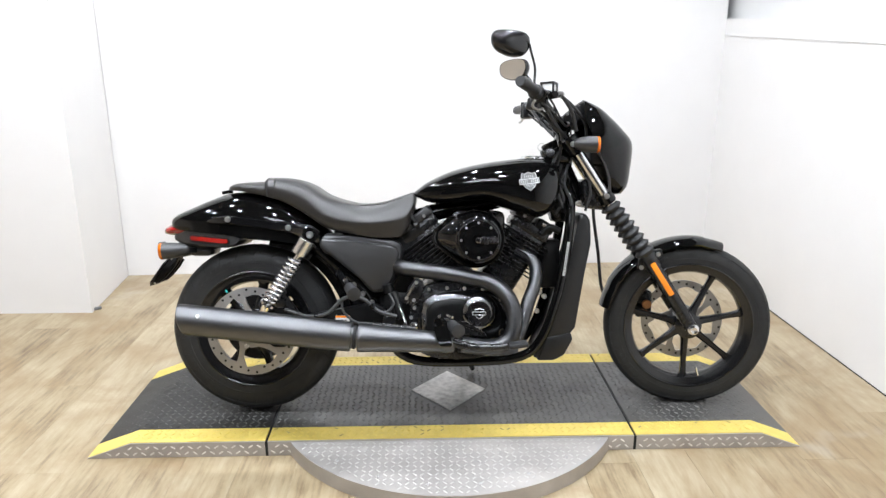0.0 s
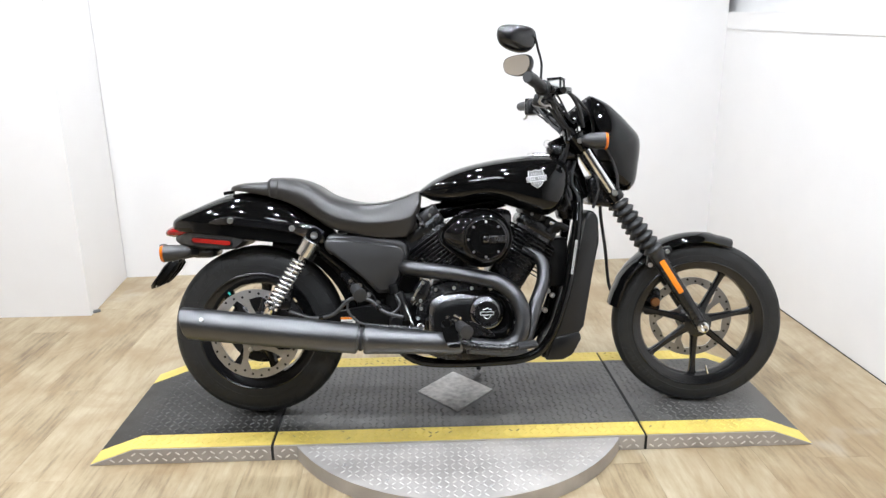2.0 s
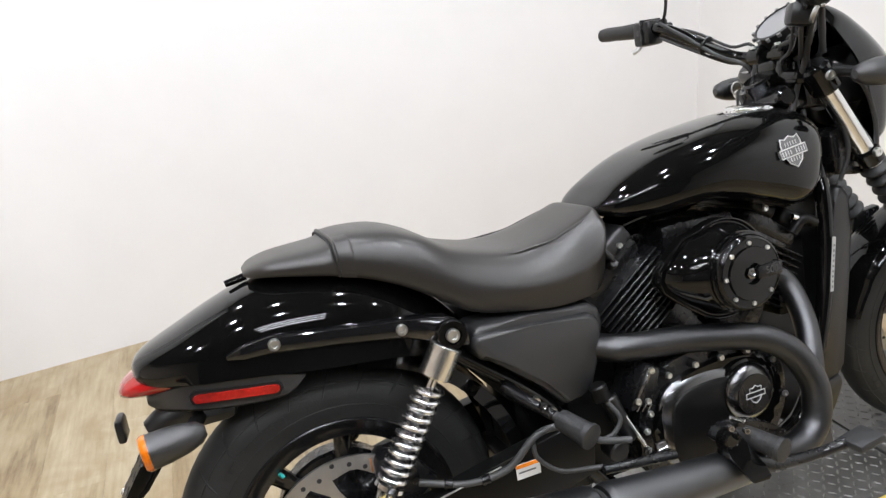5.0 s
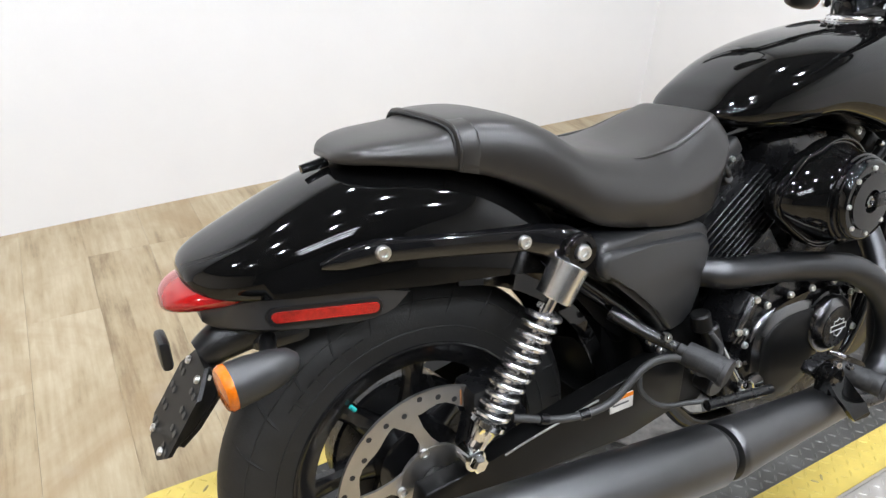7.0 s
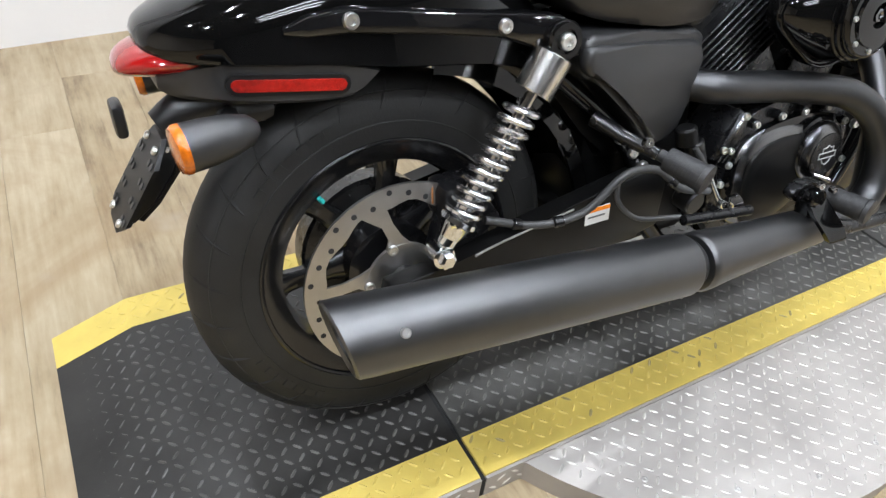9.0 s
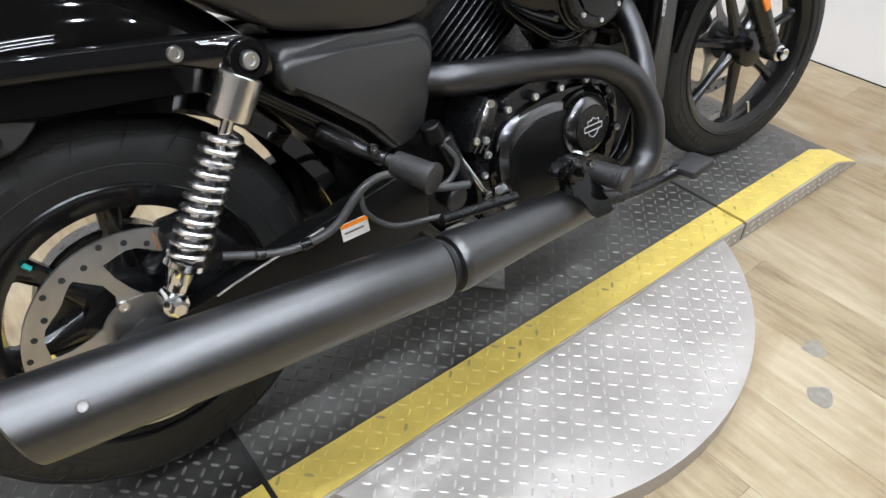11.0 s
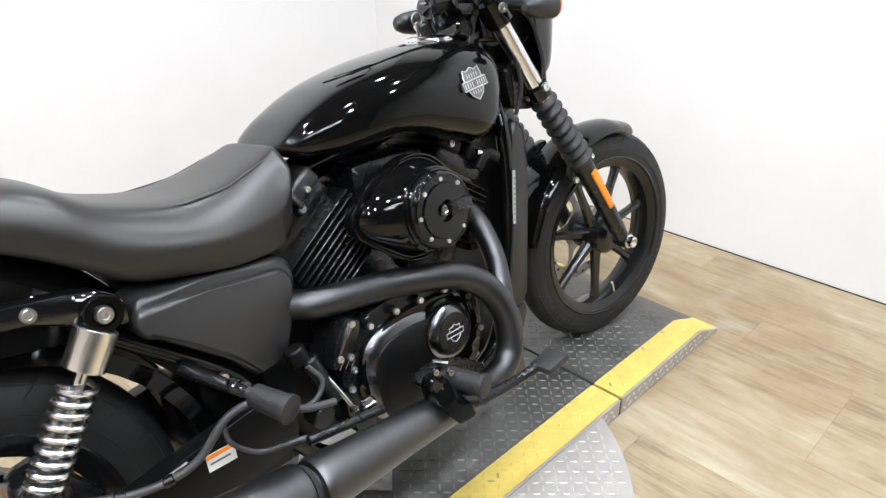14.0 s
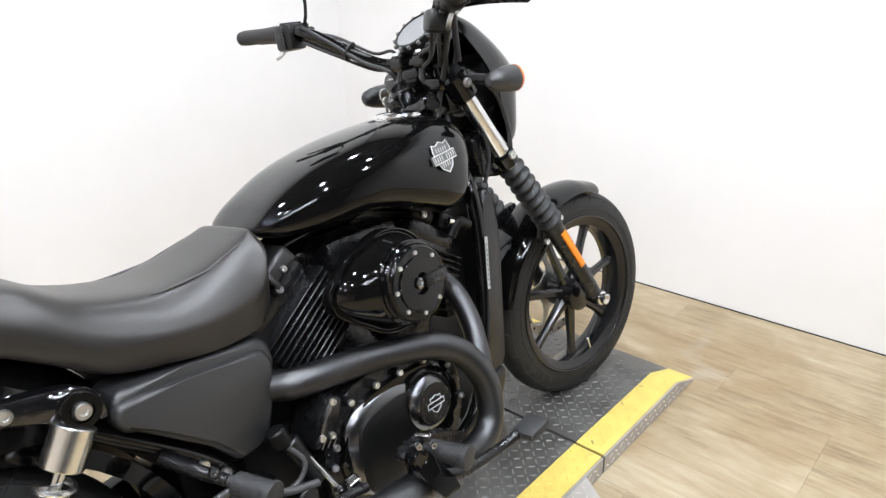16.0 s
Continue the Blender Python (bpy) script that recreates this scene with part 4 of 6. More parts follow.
mirror((0.122, -0.226, 1.243), pose(0, 0, 0, 0, 4, -66), [(0.206, -0.208, 1.085), (0.201, -0.196, 1.125), (0.203, -0.190, 1.172), (0.190, -0.205, 1.215), (0.178, -0.228, 1.244), (0.160, -0.238, 1.248), (0.138, -0.240, 1.248)], 0.132, 0.082, "gloss black rear-view mirror")
mirror((0.172, 0.284, 1.243), pose(0, 0, 0, 0, 2, 45), [(0.250, 0.280, 1.110), (0.250, 0.266, 1.135), (0.247, 0.258, 1.170), (0.230, 0.262, 1.205), (0.200, 0.272, 1.235), (0.176, 0.290, 1.243)], -0.138, 0.080, "gloss black rear-view mirror showing its glass")


def signal(base, tip, out_from, parent, lens):
    """A bullet turn signal on a stalk; the lens is at its wide end."""
    base, tip = Vector(base), Vector(tip)
    L = (tip - base).length
    s = part("turn_signal", lathe(base, tip - base, [(0.008, 0), (0.017, L * 0.10), (0.0235, L * 0.34), (0.0268, L * 0.62), (0.0275, L * 0.88)], 28), COVER, parent, "dark grey bullet turn signal")
    part("lens", lathe(base + (tip - base) * 0.88, tip - base, [(0.028, 0), (0.028, L * 0.06), (0.025, L * 0.11), (0.011, L * 0.13)], 22), lens, s, "amber lens")
    part("stalk", tube([out_from, (Vector(out_from) + base.lerp(tip, 0.4)) / 2, base.lerp(tip, 0.4)], 0.011, 10, 3), PLASTIC, s)


for s in (-1, 1):
    signal((0.322, s * 0.192, 0.925), (0.406, s * 0.196, 0.922), (0.350, s * 0.10, 0.940), bike, AMBER)
    signal((-0.950, s * 0.148, 0.580), (-1.043, s * 0.158, 0.573), (-0.955, s * 0.03, 0.566), bike, AMBER)

# fuel tank
xs = [-0.205, -0.185, -0.148, -0.068, 0.032, 0.132, 0.205, 0.255, 0.288, 0.302]
zt = [0.764, 0.780, 0.805, 0.840, 0.864, 0.878, 0.883, 0.878, 0.861, 0.835]
zb = [0.752, 0.744, 0.730, 0.722, 0.728, 0.700, 0.676, 0.690, 0.745, 0.800]
hw = [0.060, 0.088, 0.106, 0.130, 0.148, 0.158, 0.160, 0.150, 0.122, 0.060]
rings = []
for x, t, bb, w in table(xs, [zt, zb, hw], 44):
    zc = bb + (t - bb) * 0.42
    ring = []
    for k in range(40):
        a = 2 * math.pi * k / 40
        c, s = math.cos(a), math.sin(a)
        y = w * math.copysign(abs(c) ** (0.66 if s >= 0 else 0.50), c)
        z = zc + (t - zc) * abs(s) ** 0.74 if s >= 0 else zc - (zc - bb) * abs(s) ** 0.55
        ring.append(Vector((x, y * (1.0 if s >= 0 else 1 - 0.04 * abs(s)) - 0.014, z)))
    rings.append(ring)
tank = part("fuel_tank", loft(rings), GLOSS, bike, "gloss black fuel tank", 60)
cap = part("fuel_cap", lathe((0.220, -0.030, 0.874), (0.05, -0.05, 1), [(0.052, 0), (0.052, 0.006), (0.050, 0.008), (0.050, 0.011), (0.048, 0.014), (0.040, 0.016), (0.015, 0.0175)], 40), CHROME, tank, "chrome fuel cap")
# silver badge: shield with a bar across, on both sides
for s in (-1, 1):
    shield = [(0, 0.036), (0.014, 0.030), (0.026, 0.034), (0.030, 0.018), (0.028, -0.004), (0.018, -0.024), (0, -0.036), (-0.018, -0.024), (-0.028, -0.004), (-0.030, 0.018), (-0.026, 0.034), (-0.014, 0.030)]
    m = Matrix.Translation((0.180, s * 0.1595 - 0.014, 0.799)) @ pose(0, 0, 0, s * 13, -6, -s * 4) @ Matrix.Scale(0.80, 4)
    b = prism(shield, -0.0022, 0.0022, 0.0006, 1)
    prism([(-0.041, 0.010), (0.041, 0.010), (0.041, -0.010), (-0.041, -0.010)], -0.004, 0.004, 0.0008, 1, b)
    bmesh.ops.transform(b, matrix=m, verts=b.verts[:])
    bad = part("tank_badge", b, BADGEGREY, tank, "silver shield-shaped badge with a bar across it")
    b = bmesh.new()
    for k in range(9):
        x = -0.034 + 0.0085 * k
        if k != 4:
            box((x - 0.0012, s * 0.0044 - 0.0004, -0.006), (x + 0.0012, s * 0.0044 + 0.0004, 0.006), 0, b)
    for zz, n in ((0.020, 5), (-0.018, 4)):
        for k in range(n):
            x = (k - (n - 1) / 2) * 0.0085
            box((x - 0.0010, s * 0.0024 - 0.0003, zz - 0.005), (x + 0.0010, s * 0.0024 + 0.0003, zz + 0.005), 0, b)
    bmesh.ops.transform(b, matrix=m, verts=b.verts[:])
    part("badge_marks", b, BADGE, bad)["kind"] = "stuff"
    outline = [m @ Vector((x * 1.06, s * 0.0022, z * 1.06)) for x, z in shield + shield[:1]]
    part("badge_outline", tube(outline, 0.0013, 6, 1, smooth=False), BADGE, bad, "silver raised outline")
    outline = [m @ Vector((x, s * 0.004, z)) for x, z in ((-0.041, 0.010), (0.041, 0.010), (0.041, -0.010), (-0.041, -0.010), (-0.041, 0.010))]
    part("badge_outline", tube(outline, 0.0014, 6, 1, smooth=False), BADGE, bad)

# seat
xs = [-0.844, -0.828, -0.79, -0.71, -0.695, -0.655, -0.60, -0.55, -0.49, -0.39, -0.31, -0.235, -0.205, -0.195]
zt = [0.784, 0.794, 0.801, 0.806, 0.816, 0.818, 0.811, 0.791, 0.754, 0.728, 0.734, 0.757, 0.766, 0.757]
zb = [0.776, 0.774, 0.771, 0.756, 0.751, 0.740, 0.715, 0.684, 0.645, 0.622, 0.612, 0.622, 0.690, 0.735]
hw = [0.034, 0.064, 0.088, 0.106, 0.110, 0.118, 0.130, 0.142, 0.152, 0.156, 0.150, 0.134, 0.116, 0.086]
rings = []
for x, t, bb, w in table(xs, [zt, zb, hw], 60):
    h = t - bb
    creased = ((0.0, 1.0), (0.30, 0.997), (0.50, 0.988), (0.62, 0.972), (0.685, 0.952), (0.715, 0.922), (0.80, 0.82), (0.90, 0.655), (0.965, 0.53), (0.992, 0.465), (1.0, 0.425), (0.988, 0.375), (0.948, 0.15), (0.915, 0.02), (0.4, 0.0))
    rounded = ((0.0, 1.0), (0.30, 0.996), (0.52, 0.98), (0.68, 0.945), (0.80, 0.885), (0.885, 0.79), (0.94, 0.68), (0.972, 0.57), (0.988, 0.47), (0.994, 0.38), (0.994, 0.30), (0.985, 0.14), (0.97, 0.03), (0.92, 0.0), (0.4, 0.0))
    g = min(1, max(0, (x + 0.56) / 0.22))
    half = [(a[0] + (b[0] - a[0]) * g, a[1] + (b[1] - a[1]) * g) for a, b in zip(rounded, creased)]
    sec = [(y * w, bb + q * h) for y, q in half]
    ring = [Vector((x, -y, z)) for y, z in sec] + [Vector((x, y, z)) for y, z in sec[::-1][:-1]]
    rings.append(ring)
seat = part("seat", loft(rings), SEATMAT, bike, "black vinyl solo seat with a passenger pad and strap", 60)
# raised seam along both upper edges of the rider's part
for s in (-1, 1):
    pts = []
    for x in np.linspace(-0.40, -0.225, 12):
        t, bb, w = np.interp(x, xs, zt), np.interp(x, xs, zb), np.interp(x, xs, hw)
        pts.append(Vector((x, s * 0.700 * w, bb + (t - bb) * 0.938)))
    part("seat_seam", tube(pts, [0.0004] + [0.0020] * (len(pts) - 2) + [0.0004], 6, 2), SEATMAT, seat)
# strap over the pad
rings = []
for x, dz in ((-0.701, -0.005), (-0.699, 0.002), (-0.697, 0.002), (-0.694, -0.0015), (-0.672, -0.0015), (-0.667, -0.005)):
    t, bb, w = np.interp(x, xs, zt), np.interp(x, xs, zb), np.interp(x, xs, hw)
    pts = [(y * (w + 0.003 + dz), bb - 0.004 + q * (t - bb + 0.004 + dz)) for y, q in ((0.96, 0.08), (0.995, 0.45), (0.98, 0.65), (0.915, 0.84), (0.805, 0.945), (0.62, 0.995), (0.35, 1.012), (0.0, 1.016))]
    rings.append([Vector((x - 0.05 * (1 - z0), -y, z)) for (y, z), z0 in zip(pts, (1, 1, 1, 1, 1, 1, 1, 1))] + [Vector((x, y, z)) for y, z in pts[::-1][1:]])
strap = part("seat_strap", loft(rings, cap=False, closed=False), SEATMAT, seat, "stitched vinyl strap")
# black tube along the strap's rear: the groove's shade put in as colour
part("strap_edge", tube([v + Vector((-0.0012, 0, 0.0035)) for v in rings[0]], 0.0020, 6, 1, smooth=False), BLACKGAP, strap, "dark line for the shaded groove behind the strap")
part("seat_bolt", cyl((-0.840, -0.004, 0.772), (-0.876, -0.004, 0.766), 0.007, 0.006), GLOSS, bike)

# rear fender and tail
xs = [-1.047, -1.038, -1.013, -0.966, -0.910, -0.842, -0.76, -0.66, -0.58, -0.52, -0.47]
zt = [0.672, 0.684, 0.698, 0.718, 0.742, 0.764, 0.768, 0.752, 0.705, 0.655, 0.60]
zb = [0.660, 0.652, 0.646, 0.640, 0.634, 0.626, 0.614, 0.603, 0.588, 0.56, 0.53]
hw = [0.022, 0.052, 0.078, 0.098, 0.109, 0.116, 0.121, 0.123, 0.120, 0.108, 0.09]
rings = []
for x, t, bb, w in table(xs, [zt, zb, hw], 44):
    half = [(math.sin(a) ** 0.85 if a > 0 else 0, math.cos(a) ** 0.62 if a < math.pi / 2 - 0.01 else 0) for a in np.linspace(0, math.pi / 2, 13)]
    sec = [(y * w, bb + q * (t - bb)) for y, q in half] + [(w * 0.93, bb - 0.004)]
    rings.append([Vector((x, -y, z)) for y, z in sec] + [Vector((x, y, z)) for y, z in sec[::-1][:-1]])
rf = part("rear_fender", loft(rings), GLOSS, bike, "gloss black rear fender", 60)
# plastic tail carrier with the lamps
xs = [-1.034, -1.016, -0.975, -0.925, -0.86, -0.815, -0.785]
zt = [0.622, 0.632, 0.641, 0.640, 0.633, 0.625, 0.616]
zb = [0.606, 0.598, 0.591, 0.585, 0.580, 0.583, 0.606]
hw = [0.042, 0.060, 0.084, 0.099, 0.109, 0.113, 0.116]
rings = []
for x, t, bb, w in table(xs, [zt, zb, hw], 18):
    sec = [(-w * 0.9, bb), (-w, bb + 0.006), (-w, t - 0.006), (-w * 0.9, t), (w * 0.9, t), (w, t - 0.006), (w, bb + 0.006), (w * 0.9, bb)]
    rings.append([Vector((x, y, z)) for y, z in sec])
tail = part("tail_carrier", loft(rings), COVER, bike, "matt black plastic tail carrier")
rings = []
for k in range(11):
    a = math.pi / 2 * k / 10
    x = -0.984 - 0.092 * math.sin(a)
    f = max(math.cos(a) ** 0.72, 0.02)
    rings.append([Vector((x, 0.076 * f * math.cos(t), 0.641 + 0.025 * f * math.sin(t) - 0.012 * (k / 10) ** 2)) for t in (2 * math.pi * i / 24 for i in range(24))])
part("tail_lamp", loft(rings), RED, tail, "red tail lamp lens")
for s in (-1, 1):
    for name, half, out, material, text in (("reflector_surround", 0.0125, 0.0045, PLASTIC, "black raised surround"), ("side_reflector", 0.0072, 0.0068, REDREF, "long red side reflector")):
        ends = [(-0.955 - half * math.cos(a), 0.613 + half * math.sin(a)) for a in np.linspace(-math.pi / 2, math.pi / 2, 7)] + [(-0.836 + half * math.cos(a), 0.602 + half * math.sin(a)) for a in np.linspace(math.pi / 2, -math.pi / 2, 7)]
        b = loft([[Vector((-0.92 + (x + 0.92) * f, s * (float(np.interp(x, (-0.985, -0.93, -0.86, -0.815), (0.084, 0.099, 0.109, 0.113))) + dy), 0.608 + (z - 0.608) * f)) for x, z in ends] for f, dy in ((1, -0.006), (1, out - 0.0015), (0.985, out))])
        part(name, b, material, tail, text)
# plate bracket
b = loft([[Vector((-1.066 - 0.075 * f + dx, y, 0.530 - 0.105 * f)) for f, y in ((0, -0.03), (0, 0.03), (0.25, 0.058), (0.85, 0.058), (1, 0.030), (1, -0.030), (0.85, -0.058), (0.25, -0.058))] for dx in (0, 0.006)])
pl = part("plate_bracket", b, DEEP, bike, "empty black number plate bracket")
n = Vector((0.81, 0, -0.58))
rings = []
for f, w, q in ((0.0, 0.028, 0.022), (0.25, 0.044, 0.024), (0.60, 0.042, 0.020), (0.85, 0.036, 0.011), (0.97, 0.024, 0.004)):
    c = Vector((-1.060 - 0.075 * f, 0, 0.530 - 0.105 * f))
    rings.append([c + Vector((0, y, 0)) + n * k for y, k in ((-w, 0), (w, 0), (w, q * 0.8), (w * 0.85, q), (-w * 0.85, q), (-w, q * 0.8))])
part("bracket_back", loft(rings), DEEP, pl, "deep black plastic back")
for y in (-0.034, 0.0, 0.034):
    part("bracket_rib", loft([[Vector((-1.060 - 0.075 * f, y + e, 0.530 - 0.105 * f)) + n * k for e, k in ((-0.002, q - 0.004), (0.002, q - 0.004), (0.002, q + 0.005), (-0.002, q + 0.005))] for f, q in ((0.05, 0.022), (0.25, 0.024), (0.60, 0.020), (0.82, 0.012))]), DEEP, pl)
b = bmesh.new()
for f in (0.25, 0.45, 0.65, 0.85):
    for y in (-0.044, -0.028, 0.028, 0.044):
        lathe((-1.0665 - 0.075 * f, y, 0.530 - 0.105 * f), (-1, 0, 0.7), [(0.005, 0), (0.005, 0.0012), (0.003, 0.0014)], 8, b)
part("bracket_holes", b, COVER, pl)["kind"] = "stuff"
for f, y in ((0.12, -0.030), (0.12, 0.030), (0.90, -0.03), (0.90, 0.03)):
    part("bracket_bolt", bolt((-1.062 - 0.075 * f + 0.006, y, 0.530 - 0.105 * f), (1, 0, -0.7), 0.0055, 0.004), BOLTS_MAT, pl)
    part("bracket_bolt", bolt((-1.0665 - 0.075 * f, y, 0.530 - 0.105 * f), (-1, 0, 0.7), 0.0055, 0.004), BOLTS_MAT, pl)
part("bracket_arm", tube([(-1.062, 0, 0.535), (-1.03, 0, 0.55), (-0.97, 0, 0.565), (-0.90, 0, 0.585)], [0.022, 0.028, 0.032, 0.03], 12, 4), PLASTIC, pl)
part("plate_reflector", box((-1.112, -0.025, 0.535), (-1.098, 0.025, 0.575), 0.006), PLASTIC, pl)
pl.location = (0.022, -0.026, 0.022)
part("under_tray", box((-0.985, -0.06, 0.548), (-0.90, 0.06, 0.585), 0.018), PLASTIC, bike)

# fender struts with bolts
for s in (-1, 1):
    rings = []
    for x, z, h, y in ((-0.898, 0.670, 0.004, 0.104), (-0.872, 0.673, 0.012, 0.112), (-0.826, 0.676, 0.0150, 0.118), (-0.72, 0.663, 0.0150, 0.123), (-0.62, 0.649, 0.017, 0.128), (-0.575, 0.638, 0.023, 0.140), (-0.545, 0.628, 0.029, 0.152), (-0.516, 0.618, 0.018, 0.152)):
        rings.append([Vector((x, s * (y + dy), z + dz * h)) for dy, dz in ((-0.02, -1), (0.0, -1), (0.006, -0.95), (0.010, -0.75), (0.0112, 0), (0.010, 0.75), (0.006, 0.95), (0.0, 1), (-0.02, 1))])
    strut = part("fender_strut", loft(rings), STRUT, bike, "gloss black fender strut")
    bolts("strut_bolt", [(-0.824, s * 0.128, 0.677), (-0.621, s * 0.137, 0.649)], (0, s, 0), 0.010, 0.008, BOLTS_MAT, strut, "bright round bolt head")
    part("shock_boss", lathe((-0.545, s * 0.150, 0.626), (0, s, 0), [(0.026, 0), (0.027, 0.004), (0.027, 0.016), (0.024, 0.020), (0.016, 0.020), (0.015, 0.016), (0.004, 0.016)], 32), GLOSS, strut, "round gloss black shock mount")
    bolts("strut_bolt", [(-0.545, s * 0.164, 0.626)], (0, s, 0), 0.012, 0.012, BOLTS_MAT, strut, "bright round bolt head")

# shocks
for s in (-1, 1):
    A, B = Vector((-0.545, s * 0.158, 0.624)), Vector((-0.722, s * 0.142, 0.346))
    d = (B - A).normalized()
    L = (B - A).length
    sh = part("shock_absorber", cyl(A + d * 0.02, B, 0.0085), CHROME, bike, "chrome shock absorber with a coil spring")
    part("shock_cap", lathe(A + d * 0.018, d, [(0.0255, 0), (0.0275, 0.0015), (0.0275, 0.0545), (0.0265, 0.056), (0.012, 0.056)], 44), BRUSHED, sh, "chrome cap", 18)
    part("shock_body", cyl(A + d * 0.19, B - d * 0.015, 0.0155, 0.0145, soft=0.002), CHROME, sh)
    _, u, v = basis(d)
    turns, n = 11.5, 138
    z0, z1 = 0.092, L - 0.055
    b = tube([A + d * (z0 + (z1 - z0) * k / n) + (u * math.cos(2 * math.pi * turns * k / n) + v * math.sin(2 * math.pi * turns * k / n)) * 0.0230 for k in range(n + 1)], 0.0044, 8, 1, smooth=False)
    part("spring", b, SPRING, sh, "chrome coil spring")
    part("spring_seat", lathe(B - d * 0.062, d, [(0.02, 0), (0.027, 0.002), (0.028, 0.009), (0.023, 0.014), (0.016, 0.034)], 22), CHROME, sh)
    part("lower_eye", lathe(B + Vector((0, -0.018, 0)), (0, 1, 0), [(0.012, 0), (0.017, 0.003), (0.017, 0.033), (0.012, 0.036)], 18), CHROME, sh)
    part("lower_bolt", lathe(B + Vector((0, s * 0.018, 0)), (0, s, 0), [(0.013, 0), (0.013, 0.010), (0.009, 0.013)], 6), CHROME, sh)

# steering turned a little to the right
p, d = FK[0], (FK[0] - FK[3]).normalized()
S = Matrix.Translation(p) @ Matrix.Rotation(radians(-8.0), 4, d) @ Matrix.Translation(-p + Vector((0.006, 0.0, -0.001)))
for ob in list(bike.children):
    if ob.name.split(".")[0] in ("front_wheel", "fork_leg", "front_fender", "brake_caliper", "top_clamp", "lower_clamp"):
        ob.matrix_basis = S @ ob.matrix_basis

turned = Matrix.Translation((0, -0.003, -0.005)) @ Matrix.Translation(p) @ Matrix.Rotation(radians(-3.2), 4, d) @ Matrix.Rotation(radians(-1.0), 4, "X") @ Matrix.Translation(-p)
for ob in list(bike.children):
    kind = ob.name.split(".")[0]
    if kind == "handlebar":
        ob.matrix_basis = turned
    elif kind in ("gauge", "ignition_lock", "key_ring"):
        ob.location.y, ob.location.z = -0.014, -0.005
    elif kind in ("fairing", "fairing_bracket", "headlight_bowl") or (kind == "turn_signal" and ob.data.vertices[0].co.x > 0):
        ob.location.y, ob.location.z = -0.002, -0.005

# ---- frame, engine and exhaust ----
fr = part("frame_tube", tube([(0.33, 0, 0.84), (0.10, 0, 0.74), (-0.15, 0, 0.69), (-0.33, 0, 0.62), (-0.45, 0, 0.60)], 0.03, 12, 5), GLOSS, bike, "gloss black frame tube")
for s in (-1, 1):
    part("frame_tube", tube([(0.335, s * 0.03, 0.80), (0.336, s * 0.085, 0.70), (0.312, s * 0.105, 0.52), (0.279, s * 0.108, 0.38), (0.235, s * 0.11, 0.265), (0.175, s * 0.11, 0.205), (0.05, s * 0.11, 0.185), (-0.20, s * 0.11, 0.19), (-0.30, s * 0.11, 0.27), (-0.34, s * 0.11, 0.36)], 0.0165, 14, 6), GLOSS, bike)
    part("frame_tube", tube([(-0.575, s * 0.112, 0.615), (-0.52, s * 0.118, 0.566), (-0.42, s * 0.120, 0.480), (-0.36, s * 0.117, 0.412), (-0.33, s * 0.11, 0.34)], 0.0140, 14, 5), GLOSS, bike)
    part("swingarm", prism([(-0.30, 0.375), (-0.34, 0.395), (-0.50, 0.365), (-0.70, 0.325), (-0.80, 0.315), (-0.81, 0.275), (-0.70, 0.275), (-0.42, 0.264), (-0.31, 0.285)], s * 0.112, s * 0.148, 0.004, 2), DEEP, bike, "satin black swingarm")
bolts("frame_bolt", [(-0.405, -0.135, 0.455), (-0.375, -0.135, 0.425), (-0.345, -0.130, 0.395), (-0.60, -0.124, 0.335)], (0, -1, 0), 0.009, 0.008, BOLTS_MAT, fr)
part("brake_pipe", tube([(-0.668, -0.151, 0.330), (-0.632, -0.1515, 0.339), (-0.56, -0.1515, 0.3515), (-0.494, -0.1515, 0.362)], 0.0017, 8, 4), STEEL, fr, "thin bright brake pipe")
st = part("warning_label", box((-0.467, -0.1500, 0.325), (-0.420, -0.1482, 0.353), 0), LABEL, bike, "small white and orange sticker")
part("label_band", box((-0.467, -0.1506, 0.346), (-0.420, -0.1500, 0.353)), ORANGE, st)
part("label_bars", box((-0.463, -0.1506, 0.336), (-0.429, -0.1500, 0.339)), INK, st)
# inner fender between wheel and side cover
rings = []
for k in range(13):
    a = radians(-6 + 84 * k / 12)
    e = Vector((math.cos(a), 0, math.sin(a)))
    e = e * (1.0 + 0.10 * (1 - k / 12))
    rings.append([RW + e * q + Vector((0, y, 0)) for y, q in ((-0.085, 0.300), (-0.08, 0.325), (0, 0.332), (0.08, 0.325), (0.085, 0.300), (0.078, 0.300), (0.074, 0.318), (0, 0.325), (-0.074, 0.318), (-0.078, 0.300))])
part("inner_fender", loft(rings), GLOSS, bike, "black plastic inner fender")

part("cross_member", box((-0.452, -0.105, 0.232), (-0.30, 0.105, 0.310), 0.012), DEEP, bike)
part("inner_panel", box((-0.425, -0.075, 0.30), (-0.28, 0.075, 0.45), 0.02), DEEP, bike)
part("battery_box", prism([(-0.205, 0.40), (-0.40, 0.40), (-0.43, 0.46), (-0.50, 0.545), (-0.54, 0.56), (-0.54, 0.62), (-0.205, 0.62)], -0.088, 0.088, 0.012), DEEP, bike, "black plastic battery box")
part("gearbox", box((-0.33, -0.10, 0.22), (-0.17, 0.15, 0.43), 0.03), DEEP, bike, "satin black gearbox case")
# side covers
sc = [(-0.514, 0.590), (-0.512, 0.618), (-0.498, 0.630), (-0.40, 0.620), (-0.268, 0.606), (-0.244, 0.592), (-0.238, 0.560), (-0.258, 0.485), (-0.278, 0.442), (-0.305, 0.426), (-0.345, 0.424), (-0.39, 0.480), (-0.45, 0.545), (-0.508, 0.568)]


